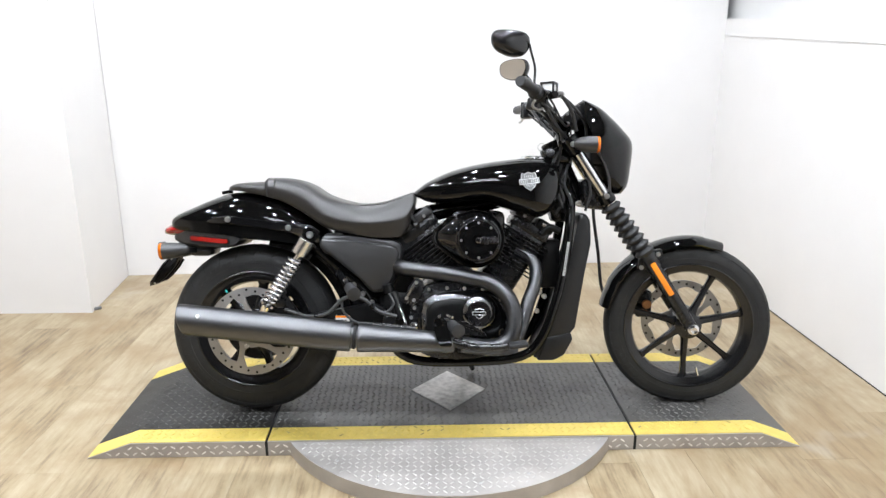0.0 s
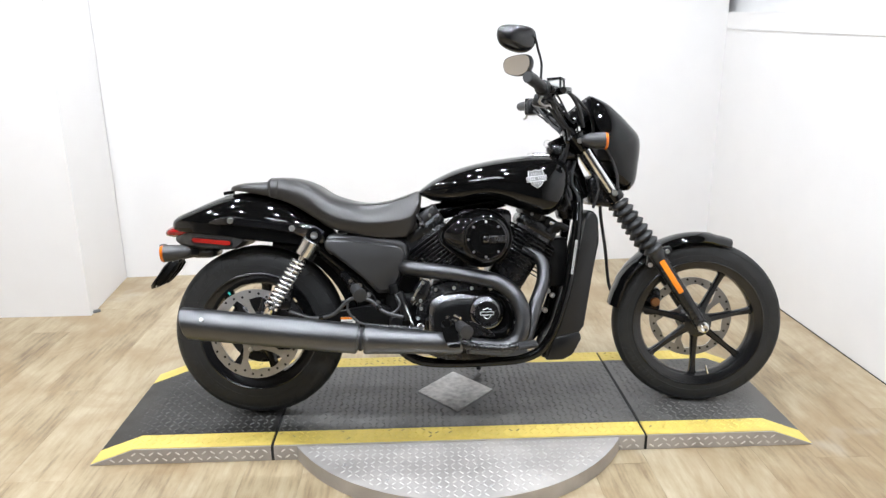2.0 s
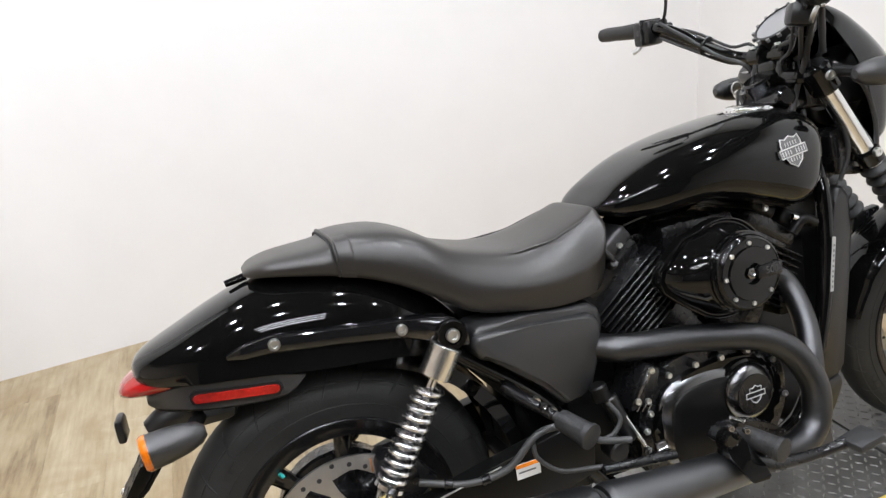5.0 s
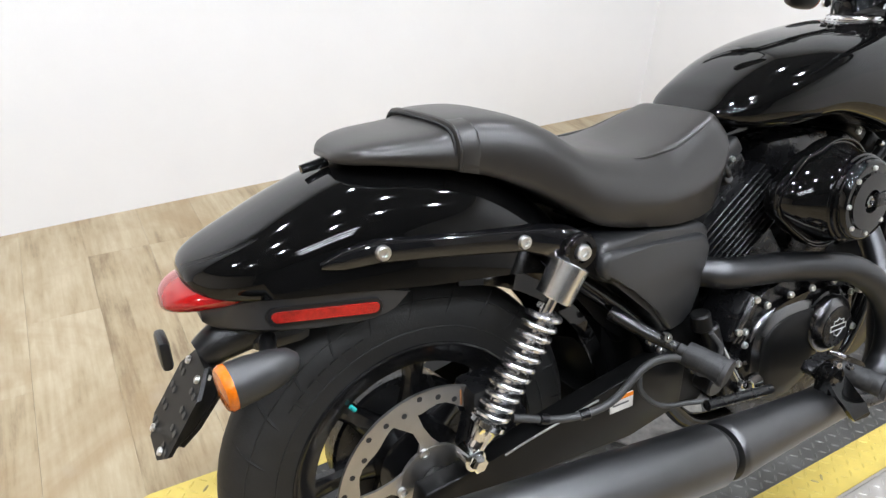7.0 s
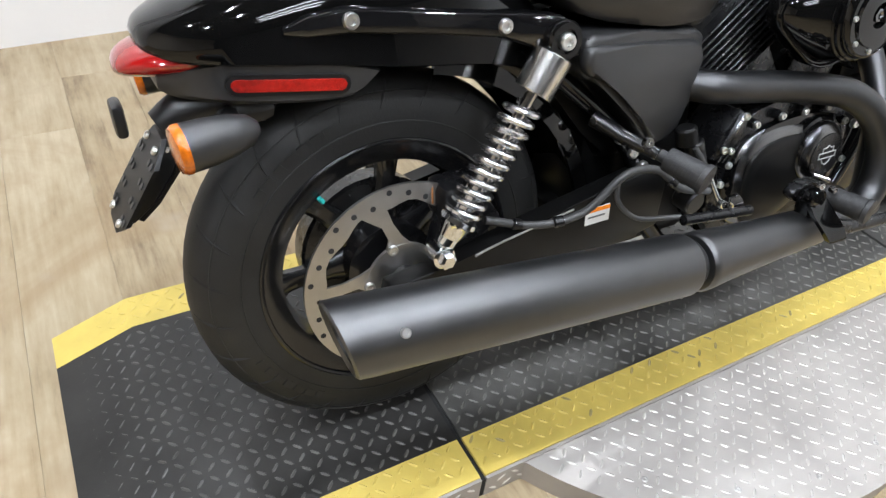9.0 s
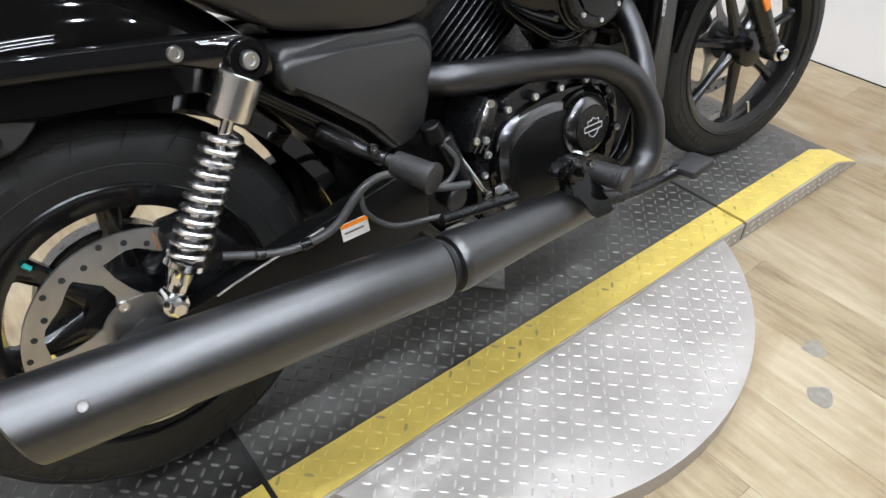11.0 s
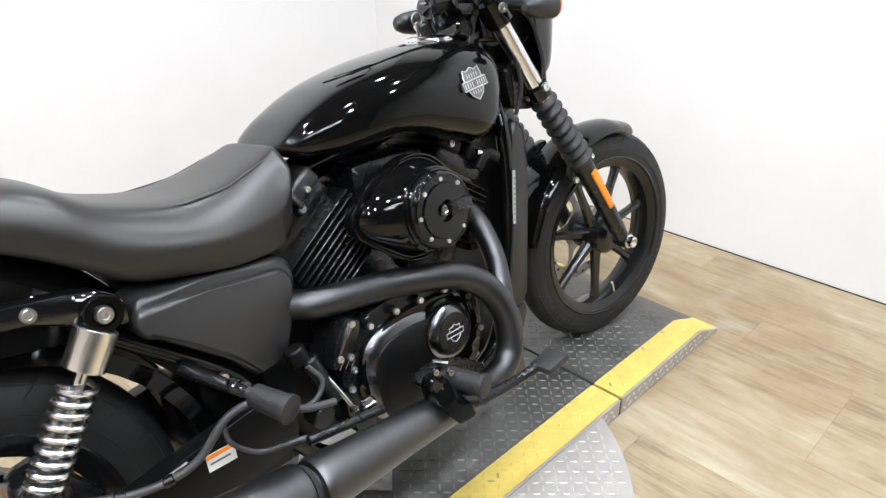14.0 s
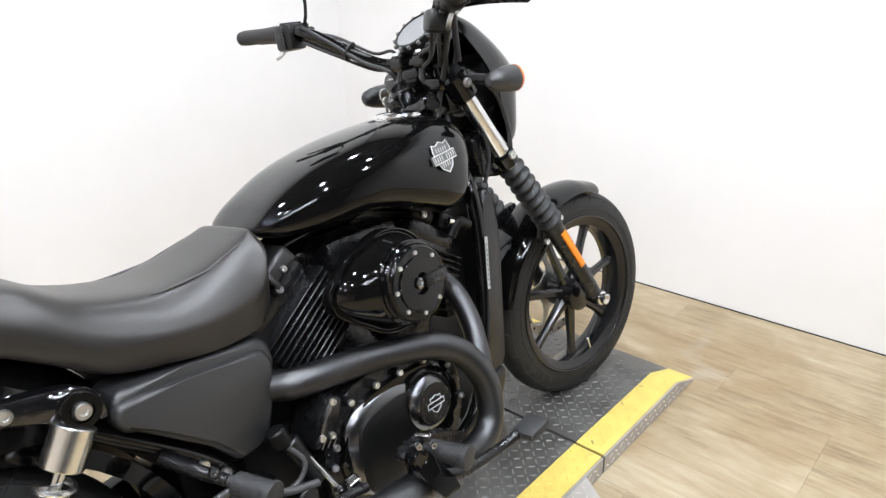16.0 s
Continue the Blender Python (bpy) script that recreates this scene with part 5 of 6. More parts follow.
def flared(poly, s, y0, y1, bevel, seg, taper):
    """A slab whose outer face stands further out towards the rear."""
    b = prism(poly, s * y0, s * y1, bevel, seg, taper=taper)
    for v in b.verts:
        if abs(v.co.y) > 0.11:
            v.co.y += s * 0.145 * (-0.38 - v.co.x)
    # soft crease, below which the face falls inwards
    fold, up = Vector((-0.395, 0, 0.530)), Vector((-0.09, 0, 0.995)).normalized()
    bmesh.ops.bisect_plane(b, geom=b.verts[:] + b.edges[:] + b.faces[:], plane_co=fold, plane_no=up)
    for v in b.verts:
        low = (fold - v.co).dot(up)
        if low > 0 and abs(v.co.y) > 0.11:
            v.co.y -= s * 0.05 * low
    return b


for s in (-1, 1):
    sides = part("side_cover", flared(sc, s, 0.1470, 0.085, 0.010, 3, 0.97), COVER, bike, "dark satin grey side cover")
    panel = [(-0.516, 0.592), (-0.512, 0.612), (-0.500, 0.615), (-0.40, 0.604), (-0.275, 0.590), (-0.258, 0.580), (-0.249, 0.560), (-0.267, 0.487), (-0.284, 0.449), (-0.308, 0.434), (-0.342, 0.432), (-0.384, 0.487), (-0.447, 0.551), (-0.508, 0.575)]
    part("cover_panel", flared(panel, s, 0.1585, 0.135, 0.0075, 3, 0.965), COVER, sides)

# crankcase
case = [(-0.205, 0.40), (-0.16, 0.452), (-0.06, 0.468), (0.06, 0.452), (0.115, 0.41), (0.13, 0.34), (0.105, 0.27), (0.05, 0.215), (-0.12, 0.205), (-0.20, 0.245), (-0.22, 0.33)]
engine = part("engine_case", prism(round_poly(case, 3), -0.165, 0.165, 0.008), SATIN, bike, "satin black engine case")
outer = [(-0.185, 0.375), (-0.145, 0.425), (-0.05, 0.442), (0.05, 0.432), (0.098, 0.395), (0.108, 0.34), (0.085, 0.285), (0.03, 0.255), (-0.08, 0.25), (-0.165, 0.275), (-0.195, 0.32)]
rc = part("right_cover", prism(round_poly(outer, 4), -0.192, -0.160, 0.010, 3, taper=0.96), GLOSS, engine, "gloss black right engine cover")
twin_cover = part("left_cover", prism(round_poly(outer, 4), 0.160, 0.21, 0.010, 3), SATIN, engine)
# smooth bulge with a wide polished edge, beside the clutch cover
bulge = round_poly([(-0.181, 0.345), (-0.179, 0.378), (-0.168, 0.404), (-0.141, 0.423), (-0.091, 0.431), (-0.040, 0.428), (-0.006, 0.414), (0.004, 0.376), (0.0, 0.335), (-0.022, 0.278), (-0.105, 0.246), (-0.170, 0.268)], 5)


def shrunk(f, y, dx=0.0, dz=0.0):
    return [Vector((-0.100 + (x + 0.100) * f + dx, y, 0.352 + (z - 0.352) * f + dz)) for x, z in bulge]


ob = part("machined_rim", loft([shrunk(1.02, -0.186), shrunk(1.0, -0.200), shrunk(0.975, -0.2035), shrunk(0.885, -0.2125, 0.010, -0.011), shrunk(0.86, -0.2125, 0.010, -0.011)]), POLISHED, engine, "polished black cover edge", 50)
part("bulge", loft([shrunk(0.88, -0.208, 0.010, -0.011), shrunk(0.878, -0.2135, 0.010, -0.011), shrunk(0.845, -0.2160, 0.010, -0.011), shrunk(0.62, -0.2185, 0.010, -0.011), shrunk(0.3, -0.2195, 0.010, -0.011)]), DEEP, ob, "smooth satin black bulge", 50)
rc.location.y, ob.location.y = 0.014, 0.027
CL = Vector((0.012, -0.174, 0.367))
cc = part("clutch_cover", lathe(CL, (0, -1, 0), [(0.064, 0), (0.062, 0.010), (0.057, 0.012), (0.0555, 0.022), (0.054, 0.0235)], 44), GLOSS, engine, "round gloss black clutch cover")
part("machined_ring", lathe(CL + Vector((0, -0.0238, 0)), (0, -1, 0), [(0.0545, 0), (0.053, 0.002), (0.040, 0.010), (0.039, 0.010)], 44), POLISHED, cc, "polished black chamfered ring")
part("cover_disc", lathe(CL + Vector((0, -0.0335, 0)), (0, -1, 0), [(0.0395, 0), (0.039, 0.0025), (0.02, 0.003)], 44), SATIN, cc)
b = bmesh.new()
pts = [(-0.0215, 0.005), (-0.013, 0.005), (-0.0135, 0.014), (-0.006, 0.0135), (0, 0.018), (0.006, 0.0135), (0.0135, 0.014), (0.013, 0.005), (0.0215, 0.005), (0.0215, -0.005), (0.013, -0.005), (0.009, -0.013), (0, -0.018), (-0.009, -0.013), (-0.013, -0.005), (-0.0215, -0.005), (-0.0215, 0.005)]
tube([CL + Vector((x, -0.0368, z)) for x, z in pts], 0.0011, 6, 1, b, smooth=False)
for z in (-0.005, 0.005):
    cyl(CL + Vector((-0.0215, -0.0368, z)), CL + Vector((0.0215, -0.0368, z)), 0.0010, seg=6, bm=b)
part("cover_emblem", b, BADGE, cc, "outlined silver emblem")
POSTS = ((-0.153, 0.444), (-0.093, 0.448), (-0.035, 0.446), (0.026, 0.444), (0.085, 0.408), (0.108, 0.33), (-0.203, 0.408), (-0.201, 0.382), (-0.212, 0.350), (-0.195, 0.290))
for x, z in POSTS:
    part("bolt_post", cyl((x, -0.150, z), (x, -0.180, z), 0.0085, seg=12), SATIN, engine)
bolts("case_bolt", [(x, -0.1795, z) for x, z in POSTS], (0, -1, 0), 0.0062, 0.006, BOLTS_MAT, engine, "bright cover bolt")
part("case_lug", prism([(-0.240, 0.395), (-0.222, 0.445), (-0.196, 0.478), (-0.168, 0.462), (-0.185, 0.400)], -0.180, -0.10, 0.006), SATIN, engine)
part("case_rib", tube([(-0.226, -0.183, 0.418), (-0.212, -0.186, 0.443), (-0.194, -0.184, 0.470)], [0.004, 0.006, 0.0065], 8, 4), ALU, engine, "bright cast rib")
bolts("case_bolt", [(-0.193, -0.188, 0.468), (-0.226, -0.185, 0.416)], (-0.3, -1, 0), 0.0062, 0.006, BOLTS_MAT, engine, "bright cover bolt")
for q in range(3):
    part("case_rib", cyl((-0.228 + 0.011 * q, -0.180, 0.394 - 0.003 * q), (-0.219 + 0.011 * q, -0.183, 0.408 - 0.003 * q), 0.0022, seg=8, soft=0.0006), ALU, engine)

# cylinders with fins, heads above
def cylinder(base, lean, n, half, top, label):
    m = Matrix.Translation(base) @ pose(0, 0, 0, 0, lean, 0)
    c = part("cylinder", box((-half * 0.72, -0.085, -0.06), (half * 0.72, 0.085, 0.26), 0.012, m=m), SATIN, engine, label)
    for k in range(n):
        z = 0.108 + 0.0128 * k
        f = 1.0 - 0.05 * abs(k - n / 2) / n
        part("fin", box((-half * f, -0.108 * f, z), (half * f, 0.108 * f, z + 0.004), 0.0015, m=m, seg=1), SATIN, c)
    part("head", box((-half * 0.80, -0.090, 0.108 + 0.0128 * n), (half * 0.80, 0.090, 0.108 + 0.0128 * n + 0.040), 0.012, m=m), SATIN, engine, "satin black cylinder head")
    zh = 0.108 + 0.0128 * n + 0.036
    for x0, x1 in ((-0.86, -0.10), (0.08, 0.82)):
        hd = part("rocker_cover", box((half * x0, -0.094, zh), (half * x1, 0.094, zh + 0.036), 0.009, m=m, seg=3), top, engine, "dark rocker cover")
        bolts("head_bolt", [m @ Vector(((x0 + x1) / 2 * half, -0.0935, zh + 0.012))], (0, -1, 0), 0.006, 0.006, BOLTS_MAT, hd)


cylinder((-0.035, 0, 0.43), -36, 10, 0.092, COVER, "finned black rear cylinder")
cylinder((0.062, 0, 0.42), 32, 10, 0.088, DEEP, "finned black front cylinder")
part("plug_lead", tube([(-0.195, -0.100, 0.655), (-0.200, -0.118, 0.668), (-0.212, -0.112, 0.690), (-0.20, -0.08, 0.71)], 0.0045, 8, 5), GRIP, engine)
part("plug_cap", cyl((-0.190, -0.090, 0.648), (-0.197, -0.118, 0.660), 0.008, soft=0.002), COVER, engine)
part("intake_box", box((-0.07, -0.09, 0.58), (0.11, 0.09, 0.70), 0.02), SATIN, engine)

# air cleaner: faceted base and stepped round cover
AC = Vector((0.025, -0.15, 0.606))
circle = [(0.018 + 0.097 * math.cos(a), 0.607 + 0.096 * math.sin(a)) for a in np.linspace(radians(-122), radians(120), 34)]
basep = circle + [(-0.068, 0.682), (-0.105, 0.650), (-0.121, 0.633), (-0.127, 0.612), (-0.120, 0.592), (-0.085, 0.562)]


def ac_ring(f, y, g=0.0):
    """The base outline shrunk by f, blended by g towards the round cover."""
    out = []
    for x, z in basep:
        dx, dz = x - AC.x, z - AC.z
        k = (1 - g) * f + g * 0.076 / math.hypot(dx, dz)
        out.append(Vector((AC.x + dx * k, y, AC.z + dz * k)))
    return out


ac = part("air_cleaner", loft([ac_ring(0.97, -0.126), ac_ring(1.0, -0.132), ac_ring(1.0, -0.150), ac_ring(0.97, -0.156), ac_ring(0.94, -0.153)]), GLOSS, bike, "gloss black round air cleaner with a wedge-shaped base", 40)
part("base_lip", tube([*ac_ring(0.985, -0.1555), ac_ring(0.985, -0.1555)[0]], 0.0024, 8, 1, smooth=False), GLOSS, ac, "thin polished lip")
part("air_cleaner_body", loft([ac_ring(0.93, -0.150), ac_ring(0.90, -0.158), ac_ring(0.86, -0.170, 0.12), ac_ring(0.80, -0.184, 0.45), ac_ring(0.74, -0.192, 0.9), ac_ring(0.70, -0.194, 1.0)]), GLOSS, ac, "", 45)
part("air_cleaner_cover", lathe(AC, (0, -1, 0), [(0.0765, 0.030), (0.0765, 0.044), (0.0735, 0.046), (0.0735, 0.052), (0.0705, 0.054), (0.0700, 0.060), (0.066, 0.066), (0.0635, 0.067), (0.0625, 0.0655), (0.050, 0.0660), (0.0485, 0.070), (0.020, 0.0712), (0.018, 0.064), (0.012, 0.064)], 56), GLOSS, ac, "stepped round gloss black cover")
bolts("cover_bolt", [AC + Vector((0.0562 * math.cos(a), -0.0645, 0.0562 * math.sin(a))) for a in (math.pi / 4 * k for k in range(1, 8))], (0, -1, 0), 0.0043, 0.005, BOLTS_MAT, ac, "small bright bolt")
part("centre_bolt", lathe(AC + Vector((0, -0.064, 0)), (0, -1, 0), [(0.011, 0), (0.011, 0.005), (0.007, 0.006), (0.004, 0.003)], 6), BLACKCHROME, ac)
ac.location = (-0.016, -0.015, 0.003)
nm = part("name_bar", box((0.034, -0.2245, 0.594), (0.088, -0.216, 0.618), 0.002), SATIN, ac, "raised bar with the number 500")
font = bpy.data.curves.new("number", "FONT")
font.body, font.size, font.extrude, font.align_x, font.align_y = "500", 0.019, 0.0004, "CENTER", "CENTER"
tob = new("number", font)
tob.matrix_basis = Matrix.Translation((0.064, -0.2250, 0.606)) @ pose(0, 0, 0, 90)
tob.parent = nm
font.materials.append(NUMBERGREY)

# exhaust
ex = part("rear_header", tube([(-0.272, -0.090, 0.512), (-0.250, -0.130, 0.512), (-0.215, -0.152, 0.508), (-0.097, -0.162, 0.494), (0.005, -0.184, 0.478), (0.058, -0.200, 0.462), (0.100, -0.219, 0.428), (0.123, -0.236, 0.375), (0.122, -0.245, 0.325), (0.102, -0.250, 0.283), (0.05, -0.256, 0.264), (-0.05, -0.268, 0.276)], 0.0262, 24, 7), HEADER, bike, "matt black exhaust header pipe")
part("front_header", tube([(0.150, -0.07, 0.560), (0.188, -0.085, 0.548), (0.212, -0.105, 0.510), (0.204, -0.145, 0.455), (0.178, -0.182, 0.402), (0.156, -0.204, 0.340), (0.130, -0.225, 0.283), (0.08, -0.242, 0.255), (0.0, -0.258, 0.265)], 0.0225, 22, 7), HEADER, bike, "matt black front exhaust header")
M0, M1, M2 = Vector((-0.928, -0.288, 0.368)), Vector((-0.369, -0.292, 0.306)), Vector((-0.085, -0.278, 0.284))
d1, d2 = (M1 - M0), (M2 - M1)
L1, L2 = d1.length, d2.length
mf = part("muffler", lathe(M0, d1, [(0.032, 0.030), (0.036, 0.004), (0.046, 0.0), (0.0495, 0.003), (0.0505, 0.02), (0.0490, L1 * 0.5), (0.0472, L1 - 0.036), (0.0455, L1 - 0.030), (0.037, L1 - 0.029), (0.034, L1 - 0.02), (0.034, L1 + 0.01)], 40), PIPE, bike, "matt black slash-cut muffler")
co = [v for v in mf.data.vertices if v.co.x < -0.85]
for v in co:
    v.co.x += 0.34 * (0.362 - v.co.z) * min(1.0, (-0.85 - v.co.x) / 0.06)
part("muffler_front", lathe(M1, d2, [(0.030, -0.012), (0.0425, -0.010), (0.0455, -0.004), (0.0455, 0.004), (0.042, 0.05), (0.036, L2 * 0.6), (0.0325, L2), (0.028, L2 + 0.012)], 36), PIPE, mf, "tapered matt black heat shield")
part("clamp_ring", lathe(M1 - d1.normalized() * 0.024, d1, [(0.0345, 0), (0.0375, 0.002), (0.0375, 0.008), (0.0345, 0.010)], 30), BLACKGAP, mf)
part("muffler_bolt", bolt(M0 + d1 * 0.112 + Vector((0, -0.0440, 0.0235)), (0, -0.88, 0.47), 0.0062, 0.005), STEEL, mf)
part("shield_lower", loft([[Vector((x, y + 0.004 * k, z)) for y, z in ((-0.275, 0.225 + dz), (-0.268, 0.222 + dz), (-0.262, 0.262 + dz), (-0.270, 0.268 + dz))] for x, dz, k in ((-0.06, 0.03, 0), (0.03, 0.016, 1), (0.10, 0.016, 2), (0.135, 0.026, 3))]), PIPE, mf)

# foot pegs, brake pedal and linkage
def peg(p, q, parent, r=0.0195):
    p, q = Vector(p), Vector(q)
    d = (q - p).normalized()
    L = (q - p).length
    prof = [(0.009, 0), (0.009, 0.010), (r - 0.003, 0.012)]
    for k in range(9):
        h = 0.014 + (L - 0.024) * k / 9
        q = r - 0.0022 * (1 - k / 8)
        prof += [(q - 0.0004, h), (q, h + 0.001), (q, h + 0.007)]
    prof += [(r + 0.002, L - 0.008), (r + 0.002, L - 0.001), (r - 0.001, L)]
    return part("foot_peg", lathe(p, d, prof, 20), GRIP, parent, "ribbed black rubber foot peg")


fb = part("peg_bracket", prism([(-0.137, 0.348), (-0.128, 0.364), (-0.108, 0.366), (-0.092, 0.344), (-0.080, 0.300), (-0.076, 0.270), (-0.118, 0.266), (-0.134, 0.312)], -0.296, -0.268, 0.007), GLOSS, bike, "black foot peg bracket")
peg((-0.084, -0.268, 0.344), (-0.062, -0.352, 0.335), fb)
rings = []
for z, y, x0, x1 in ((0.350, -0.292, -0.136, -0.098), (0.325, -0.312, -0.135, -0.090), (0.306, -0.328, -0.128, -0.084), (0.290, -0.336, -0.120, -0.082), (0.284, -0.334, -0.114, -0.085)):
    rings.append([Vector((x0, y, z)), Vector((x1, y - 0.003, z)), Vector((x1, y + 0.008, z)), Vector((x0, y + 0.010, z))])
part("bracket_plate", loft(rings), GLOSS, fb, "", 50)
part("bracket_boss", lathe((-0.122, -0.294, 0.352), (0, -1, 0), [(0.017, 0), (0.017, 0.005), (0.0145, 0.008), (0.012, 0.006), (0.006, 0.006)], 22), GLOSS, fb)
bolts("peg_bolt", [(-0.092, -0.297, 0.362), (-0.118, -0.290, 0.372)], (-0.3, -1, 0.1), 0.006, 0.010, CHROME, fb)
part("peg_pin", cyl((-0.095, -0.262, 0.372), (-0.078, -0.282, 0.366), 0.005, soft=0.001), CHROME, fb)
pd = part("brake_pedal", tube([(-0.10, -0.285, 0.300), (-0.05, -0.300, 0.282), (0.0, -0.306, 0.276), (0.06, -0.312, 0.276), (0.105, -0.322, 0.284)], [0.015, 0.014, 0.011, 0.010, 0.011], 10, 5), SATIN, bike, "black brake pedal")
part("pedal_pad", box((-0.030, -0.026, -0.008), (0.030, 0.026, 0.008), 0.006, m=pose(0.125, -0.335, 0.289, 0, -8, 0)), GRIP, pd, "rubber brake pedal pad")
part("pedal_cover", prism(round_poly([(-0.130, 0.338), (-0.118, 0.354), (-0.091, 0.357), (-0.039, 0.347), (0.006, 0.324), (0.033, 0.301), (-0.02, 0.306), (-0.080, 0.310)], 3), -0.262, -0.238, 0.006), SATIN, fb, "leaf-shaped satin black guard")
rb = part("rear_peg_bracket", tube([(-0.455, -0.13, 0.495), (-0.435, -0.175, 0.477), (-0.413, -0.228, 0.463)], [0.013, 0.011, 0.009], 10, 3), SATIN, bike)
peg((-0.412, -0.230, 0.463), (-0.387, -0.300, 0.445), rb, 0.0200)
part("peg_pivot", bolt((-0.424, -0.212, 0.478), (-0.2, -1, 0.3), 0.008, 0.010), CHROME, rb)
mc = part("brake_master_cylinder", cyl((-0.275, -0.165, 0.435), (-0.245, -0.175, 0.345), 0.016, 0.014, soft=0.003), PLASTIC, bike, "black rear brake master cylinder")
part("reservoir_cap", cyl((-0.285, -0.162, 0.430), (-0.292, -0.160, 0.460), 0.018, 0.017, seg=14, soft=0.003), DEEP, mc)
part("push_rod", cyl((-0.256, -0.176, 0.40), (-0.226, -0.202, 0.325), 0.0042), CHROME, mc, "bright push rod")
part("switch_body", cyl((-0.285, -0.165, 0.345), (-0.283, -0.200, 0.340), 0.021, seg=24, soft=0.003), PLASTIC, bike, "round black switch")
part("linkage_nut", lathe((-0.215, -0.205, 0.322), (1, -0.2, 0.25), [(0.008, 0), (0.014, 0.004), (0.014, 0.022), (0.009, 0.026)], 12), CHROME, mc)
bolts("linkage_bolt", [(-0.232, -0.205, 0.330)], (0, -1, 0.2), 0.008, 0.010, CHROME, mc)
part("link_rod", cyl((-0.335, -0.225, 0.335), (-0.195, -0.235, 0.322), 0.0085), SATIN, bike, "black linkage sleeve")

# hoses and cables
for name, pts, r in (
    ("brake_hose", [(-0.64, -0.130, 0.372), (-0.56, -0.150, 0.352), (-0.49, -0.172, 0.366), (-0.43, -0.185, 0.418), (-0.37, -0.19, 0.415), (-0.32, -0.195, 0.375), (-0.26, -0.20, 0.358)], 0.0064),
    ("brake_hose", [(-0.44, -0.182, 0.41), (-0.437, -0.185, 0.375), (-0.40, -0.19, 0.340), (-0.35, -0.205, 0.335), (-0.33, -0.215, 0.336)], 0.0042),
    ("brake_hose", [(-0.285, -0.18, 0.43), (-0.270, -0.19, 0.40), (-0.285, -0.19, 0.375), (-0.315, -0.185, 0.365)], 0.0046),
    ("cable", [(0.37, 0.10, 0.92), (0.450, 0.115, 0.78), (0.464, 0.115, 0.66), (0.481, 0.115, 0.54), (0.498, 0.115, 0.40), (0.54, 0.10, 0.34)], 0.006),
    ("cable", [(0.245, -0.20, 1.09), (0.32, -0.13, 1.06), (0.385, -0.07, 1.0), (0.40, -0.03, 0.93)], 0.0055),
    ("cable", [(0.215, -0.22, 1.06), (0.27, -0.14, 0.985), (0.32, -0.09, 0.945), (0.35, -0.07, 0.87)], 0.005),
    ("cable", [(0.255, 0.30, 1.085), (0.29, 0.20, 1.03), (0.33, 0.12, 0.985), (0.37, 0.07, 0.94), (0.36, 0.05, 0.86)], 0.0055),
    ("cable", [(0.245, 0.27, 1.08), (0.272, 0.18, 1.045), (0.31, 0.10, 0.998), (0.345, 0.05, 0.97)], 0.005),
    ("cable", [(0.35, -0.12, 0.94), (0.42, -0.125, 0.895), (0.455, -0.12, 0.82), (0.462, -0.115, 0.765)], 0.005),
    ("cable", [(0.31, -0.05, 0.86), (0.29, -0.075, 0.80), (0.31, -0.09, 0.74), (0.285, -0.08, 0.69)], 0.0055),
    ("cable", [(0.222, -0.205, 1.05), (0.262, -0.150, 1.0), (0.30, -0.10, 0.955), (0.30, -0.075, 0.90), (0.285, -0.07, 0.84)], 0.006),
    ("cable", [(0.25, -0.19, 1.085), (0.29, -0.16, 1.075), (0.33, -0.12, 1.03), (0.35, -0.10, 0.97)], 0.0065),
    ("cable", [(0.29, -0.08, 0.90), (0.27, -0.085, 0.84), (0.285, -0.095, 0.77), (0.305, -0.10, 0.71)], 0.006),
    ("cable", [(0.35, -0.09, 0.90), (0.385, -0.10, 0.83), (0.40, -0.10, 0.76), (0.385, -0.09, 0.70)], 0.005),
    ("cable", [(0.33, -0.06, 0.86), (0.315, -0.08, 0.79), (0.335, -0.09, 0.73), (0.32, -0.09, 0.66)], 0.0055),
):
    hose = part(name, tube(pts, r, 10, 6), HOSE if name == "brake_hose" else GRIP, bike)
    if r == 0.0064:
        line = spline([Vector(p) for p in pts], 6)
        for k in (3, 8, 27):
            part("ferrule", lathe(line[k], line[k + 1] - line[k], [(r, 0), (r + 0.0022, 0.001), (r + 0.0022, 0.015), (r, 0.016)], 12), SATIN, hose, "crimped hose ferrule")
# leads tied along both sides of the handlebar
lead = random.Random(4)
for run, places in ((BAR[2:6], 5), (BAR[6:10][::-1], 3)):
    for q in range(places):
        a = 2 * math.pi * q / places
        pts = []
        for k, p in enumerate(run):
            o = 0.019 + 0.008 * lead.random()
            pts.append(Vector(p) + Vector((o * math.cos(a + 0.5 * k), 0.006 * lead.random(), o * math.sin(a + 0.5 * k))))
        pts.append(Vector((0.335 + 0.02 * q / places, pts[-1].y * 0.8, 0.93 - 0.012 * q)))
        part("cable", tube(pts, 0.0036 + 0.0012 * (q % 2), 8, 5), GRIP, bar)
    p, q = Vector(run[1]), Vector(run[2])
    part("cable_tie", lathe(p.lerp(q, 0.4), q - p, [(0.020, 0), (0.023, 0.001), (0.023, 0.005), (0.020, 0.006)], 14), PLASTIC, bar)

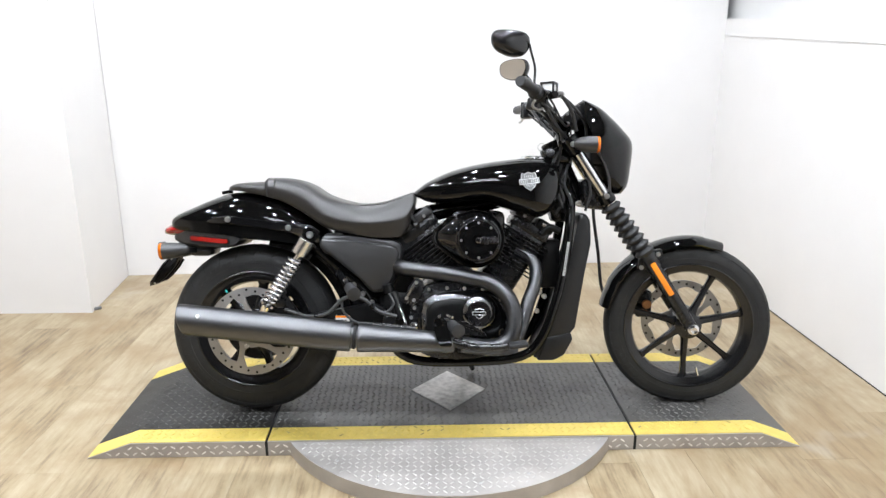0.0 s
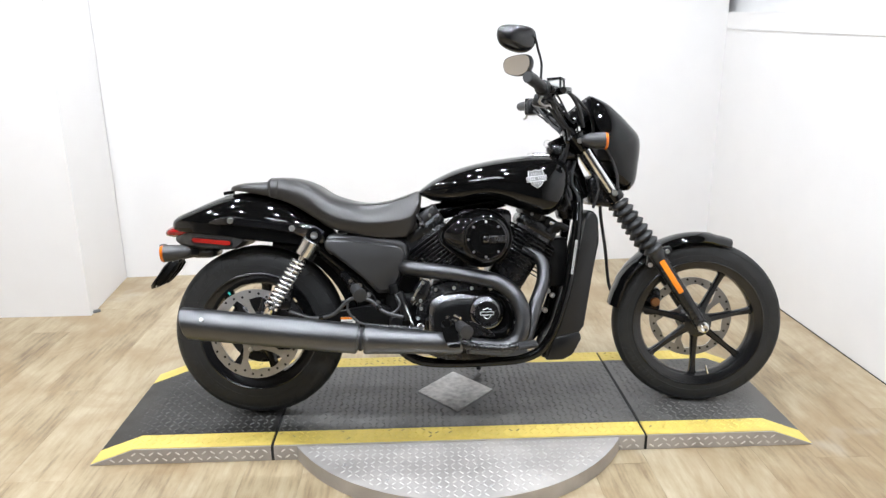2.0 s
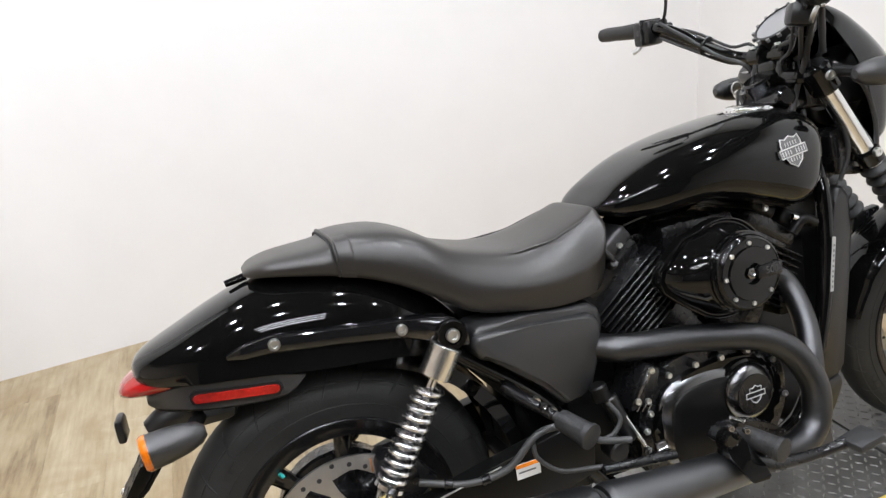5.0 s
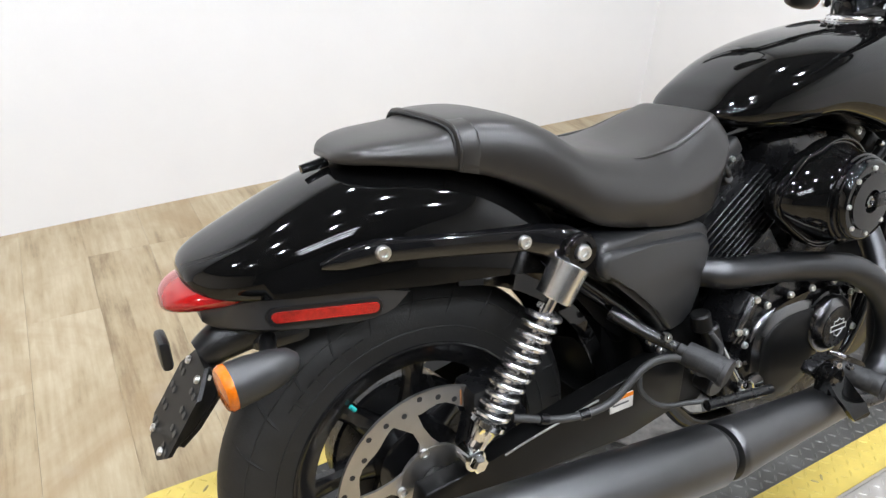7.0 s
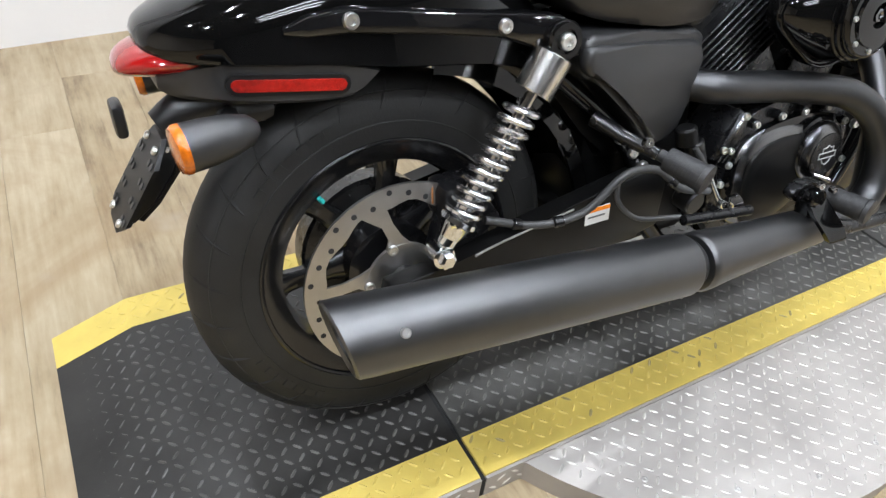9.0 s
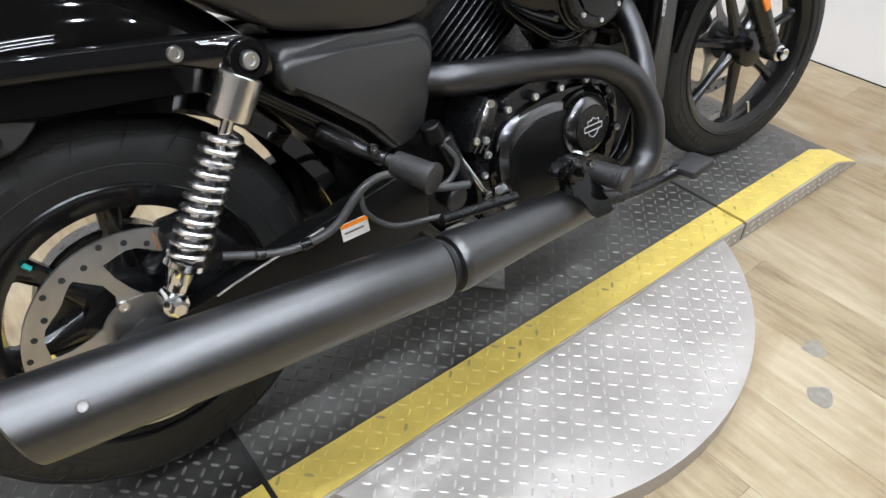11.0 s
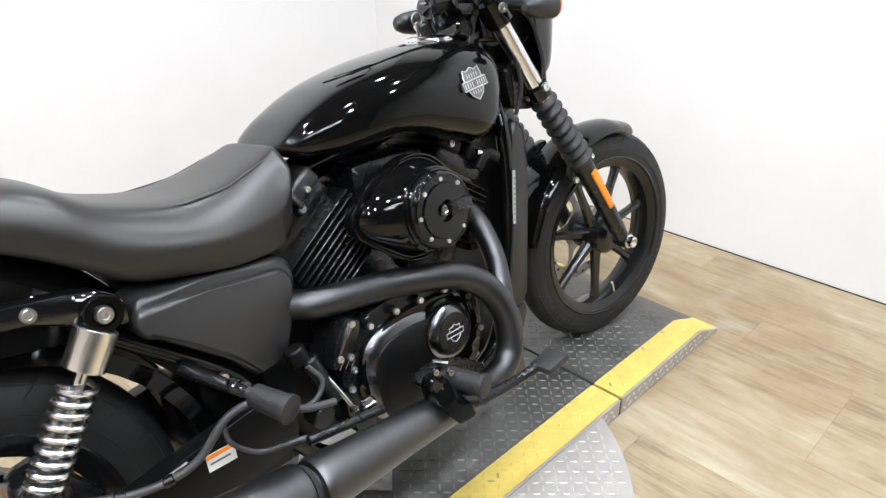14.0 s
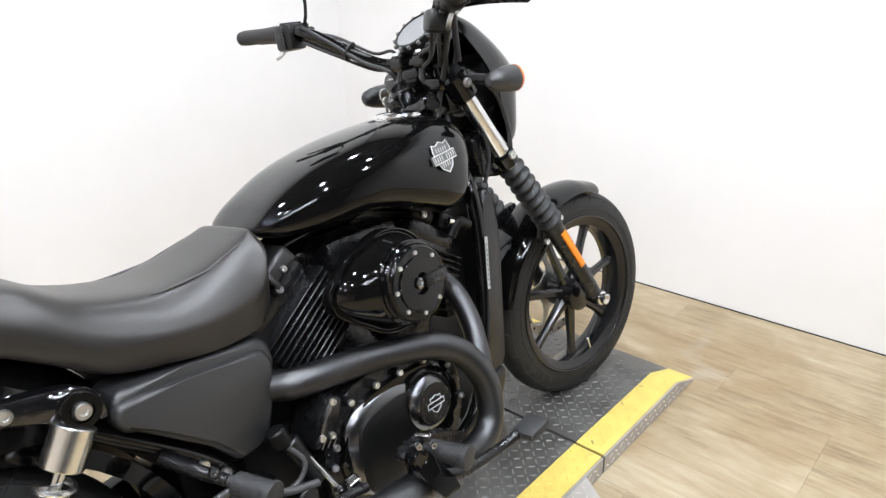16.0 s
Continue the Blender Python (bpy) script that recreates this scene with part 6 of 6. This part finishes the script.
# radiator shroud and its label
sh = [(0.362, 0.690), (0.385, 0.694), (0.404, 0.668), (0.407, 0.585), (0.378, 0.455), (0.338, 0.300), (0.338, 0.262), (0.315, 0.218), (0.280, 0.190), (0.205, 0.188), (0.225, 0.225), (0.268, 0.285), (0.306, 0.42), (0.337, 0.56), (0.358, 0.66)]
shroud = part("radiator_shroud", prism(sh, -0.098, 0.098, 0.014, 3), PLASTIC, bike, "tall dark plastic radiator shroud")
part("shroud_foot", prism([(0.338, 0.280), (0.345, 0.255), (0.315, 0.200), (0.28, 0.182), (0.22, 0.182), (0.25, 0.262)], -0.104, 0.104, 0.008), PLASTIC, shroud)
m = Matrix.Translation((0.3145, -0.1225, 0.537)) @ pose(0, 0, 0, 0, 8, 0)
lab = part("frame_label", box((-0.0042, -0.0008, -0.058), (0.0042, 0.0008, 0.058), m=m), LABELGREY, bike, "narrow pale grey frame label with print")
b = bmesh.new()
for k in range(9):
    box((-0.0018, -0.0012, -0.05 + 0.011 * k), (0.0018, -0.0007, -0.045 + 0.011 * k), 0, b, m)
part("label_bars", b, INK, lab)
# added plain block that fills the dark space of hoses behind the radiator
part("voltage_regulator", box((0.225, -0.062, 0.43), (0.305, 0.062, 0.60), 0.01), DEEP, bike, "plain black filler block for the dark hoses behind the radiator")
part("horn_bracket", box((0.19, -0.07, 0.60), (0.25, -0.02, 0.66), 0.01), PLASTIC, bike)
b = tube([(0.235, -0.10, 0.62), (0.26, -0.105, 0.645), (0.295, -0.10, 0.63)], 0.012, 10, 4)
part("coolant_hose", b, DEEP, bike)
b = cyl((0.235, -0.103, 0.655), (0.285, -0.103, 0.63), 0.007)
part("hose_clip", b, CHROME, bike)
bolts("mount_bolt", [(0.225, -0.12, 0.425), (0.24, -0.12, 0.41), (0.215, -0.12, 0.36)], (0, -1, 0), 0.009, 0.010, BOLTS_MAT, fr)

# steering gusset behind the fork, and more leads
part("neck_gusset", prism([(0.262, 0.885), (0.325, 0.87), (0.352, 0.74), (0.345, 0.66), (0.285, 0.66), (0.255, 0.76)], -0.042, 0.042, 0.008), SATIN, bike)
cal = part("rear_caliper", box((-0.705, -0.128, 0.375), (-0.635, -0.062, 0.435), 0.014, m=None), SATIN, bike, "black rear brake caliper")
part("caliper_shim", box((-0.712, -0.100, 0.402), (-0.707, -0.080, 0.430), 0.002), BRASS, cal, "copper brown brake shim")
part("caliper_arm", prism([(-0.70, 0.40), (-0.64, 0.42), (-0.60, 0.36), (-0.66, 0.32), (-0.72, 0.33)], -0.115, -0.085, 0.006), SATIN, cal)

# side stand, on the far side
std = part("side_stand", tube([(-0.02, 0.12, 0.20), (-0.01, 0.20, 0.13), (0.02, 0.268, 0.066)], [0.014, 0.012, 0.010], 12, 4), SATIN, bike, "black side stand")

# ---- floor boards ----
W, LEN = 0.184, 1.22
b = bmesh.new()
lo, hi = (0.0002, 0.0002), (W - 0.0002, LEN - 0.0002)
ring_faces(b, [[Vector((lo[0] + i, lo[1] + i, z)), Vector((hi[0] - i, lo[1] + i, z)), Vector((hi[0] - i, hi[1] - i, z)), Vector((lo[0] + i, hi[1] - i, z))] for i, z in ((0, -0.004), (0, -0.0004), (0.0004, 0))])
me = bpy.data.meshes.new("plank")
bmesh.ops.recalc_face_normals(b, faces=b.faces[:])
b.to_mesh(me)
b.free()
me.materials.append(WOOD)
rng = random.Random(4)
x = XR - W
while x > -3.6:
    y = -2.75 + rng.choice((0, 0.3, 0.61, 0.9))
    while y < 1.9:
        pl = new("plank", me)
        pl.parent = base
        pl.location = (x, y, 0)
        y += LEN
    x -= W
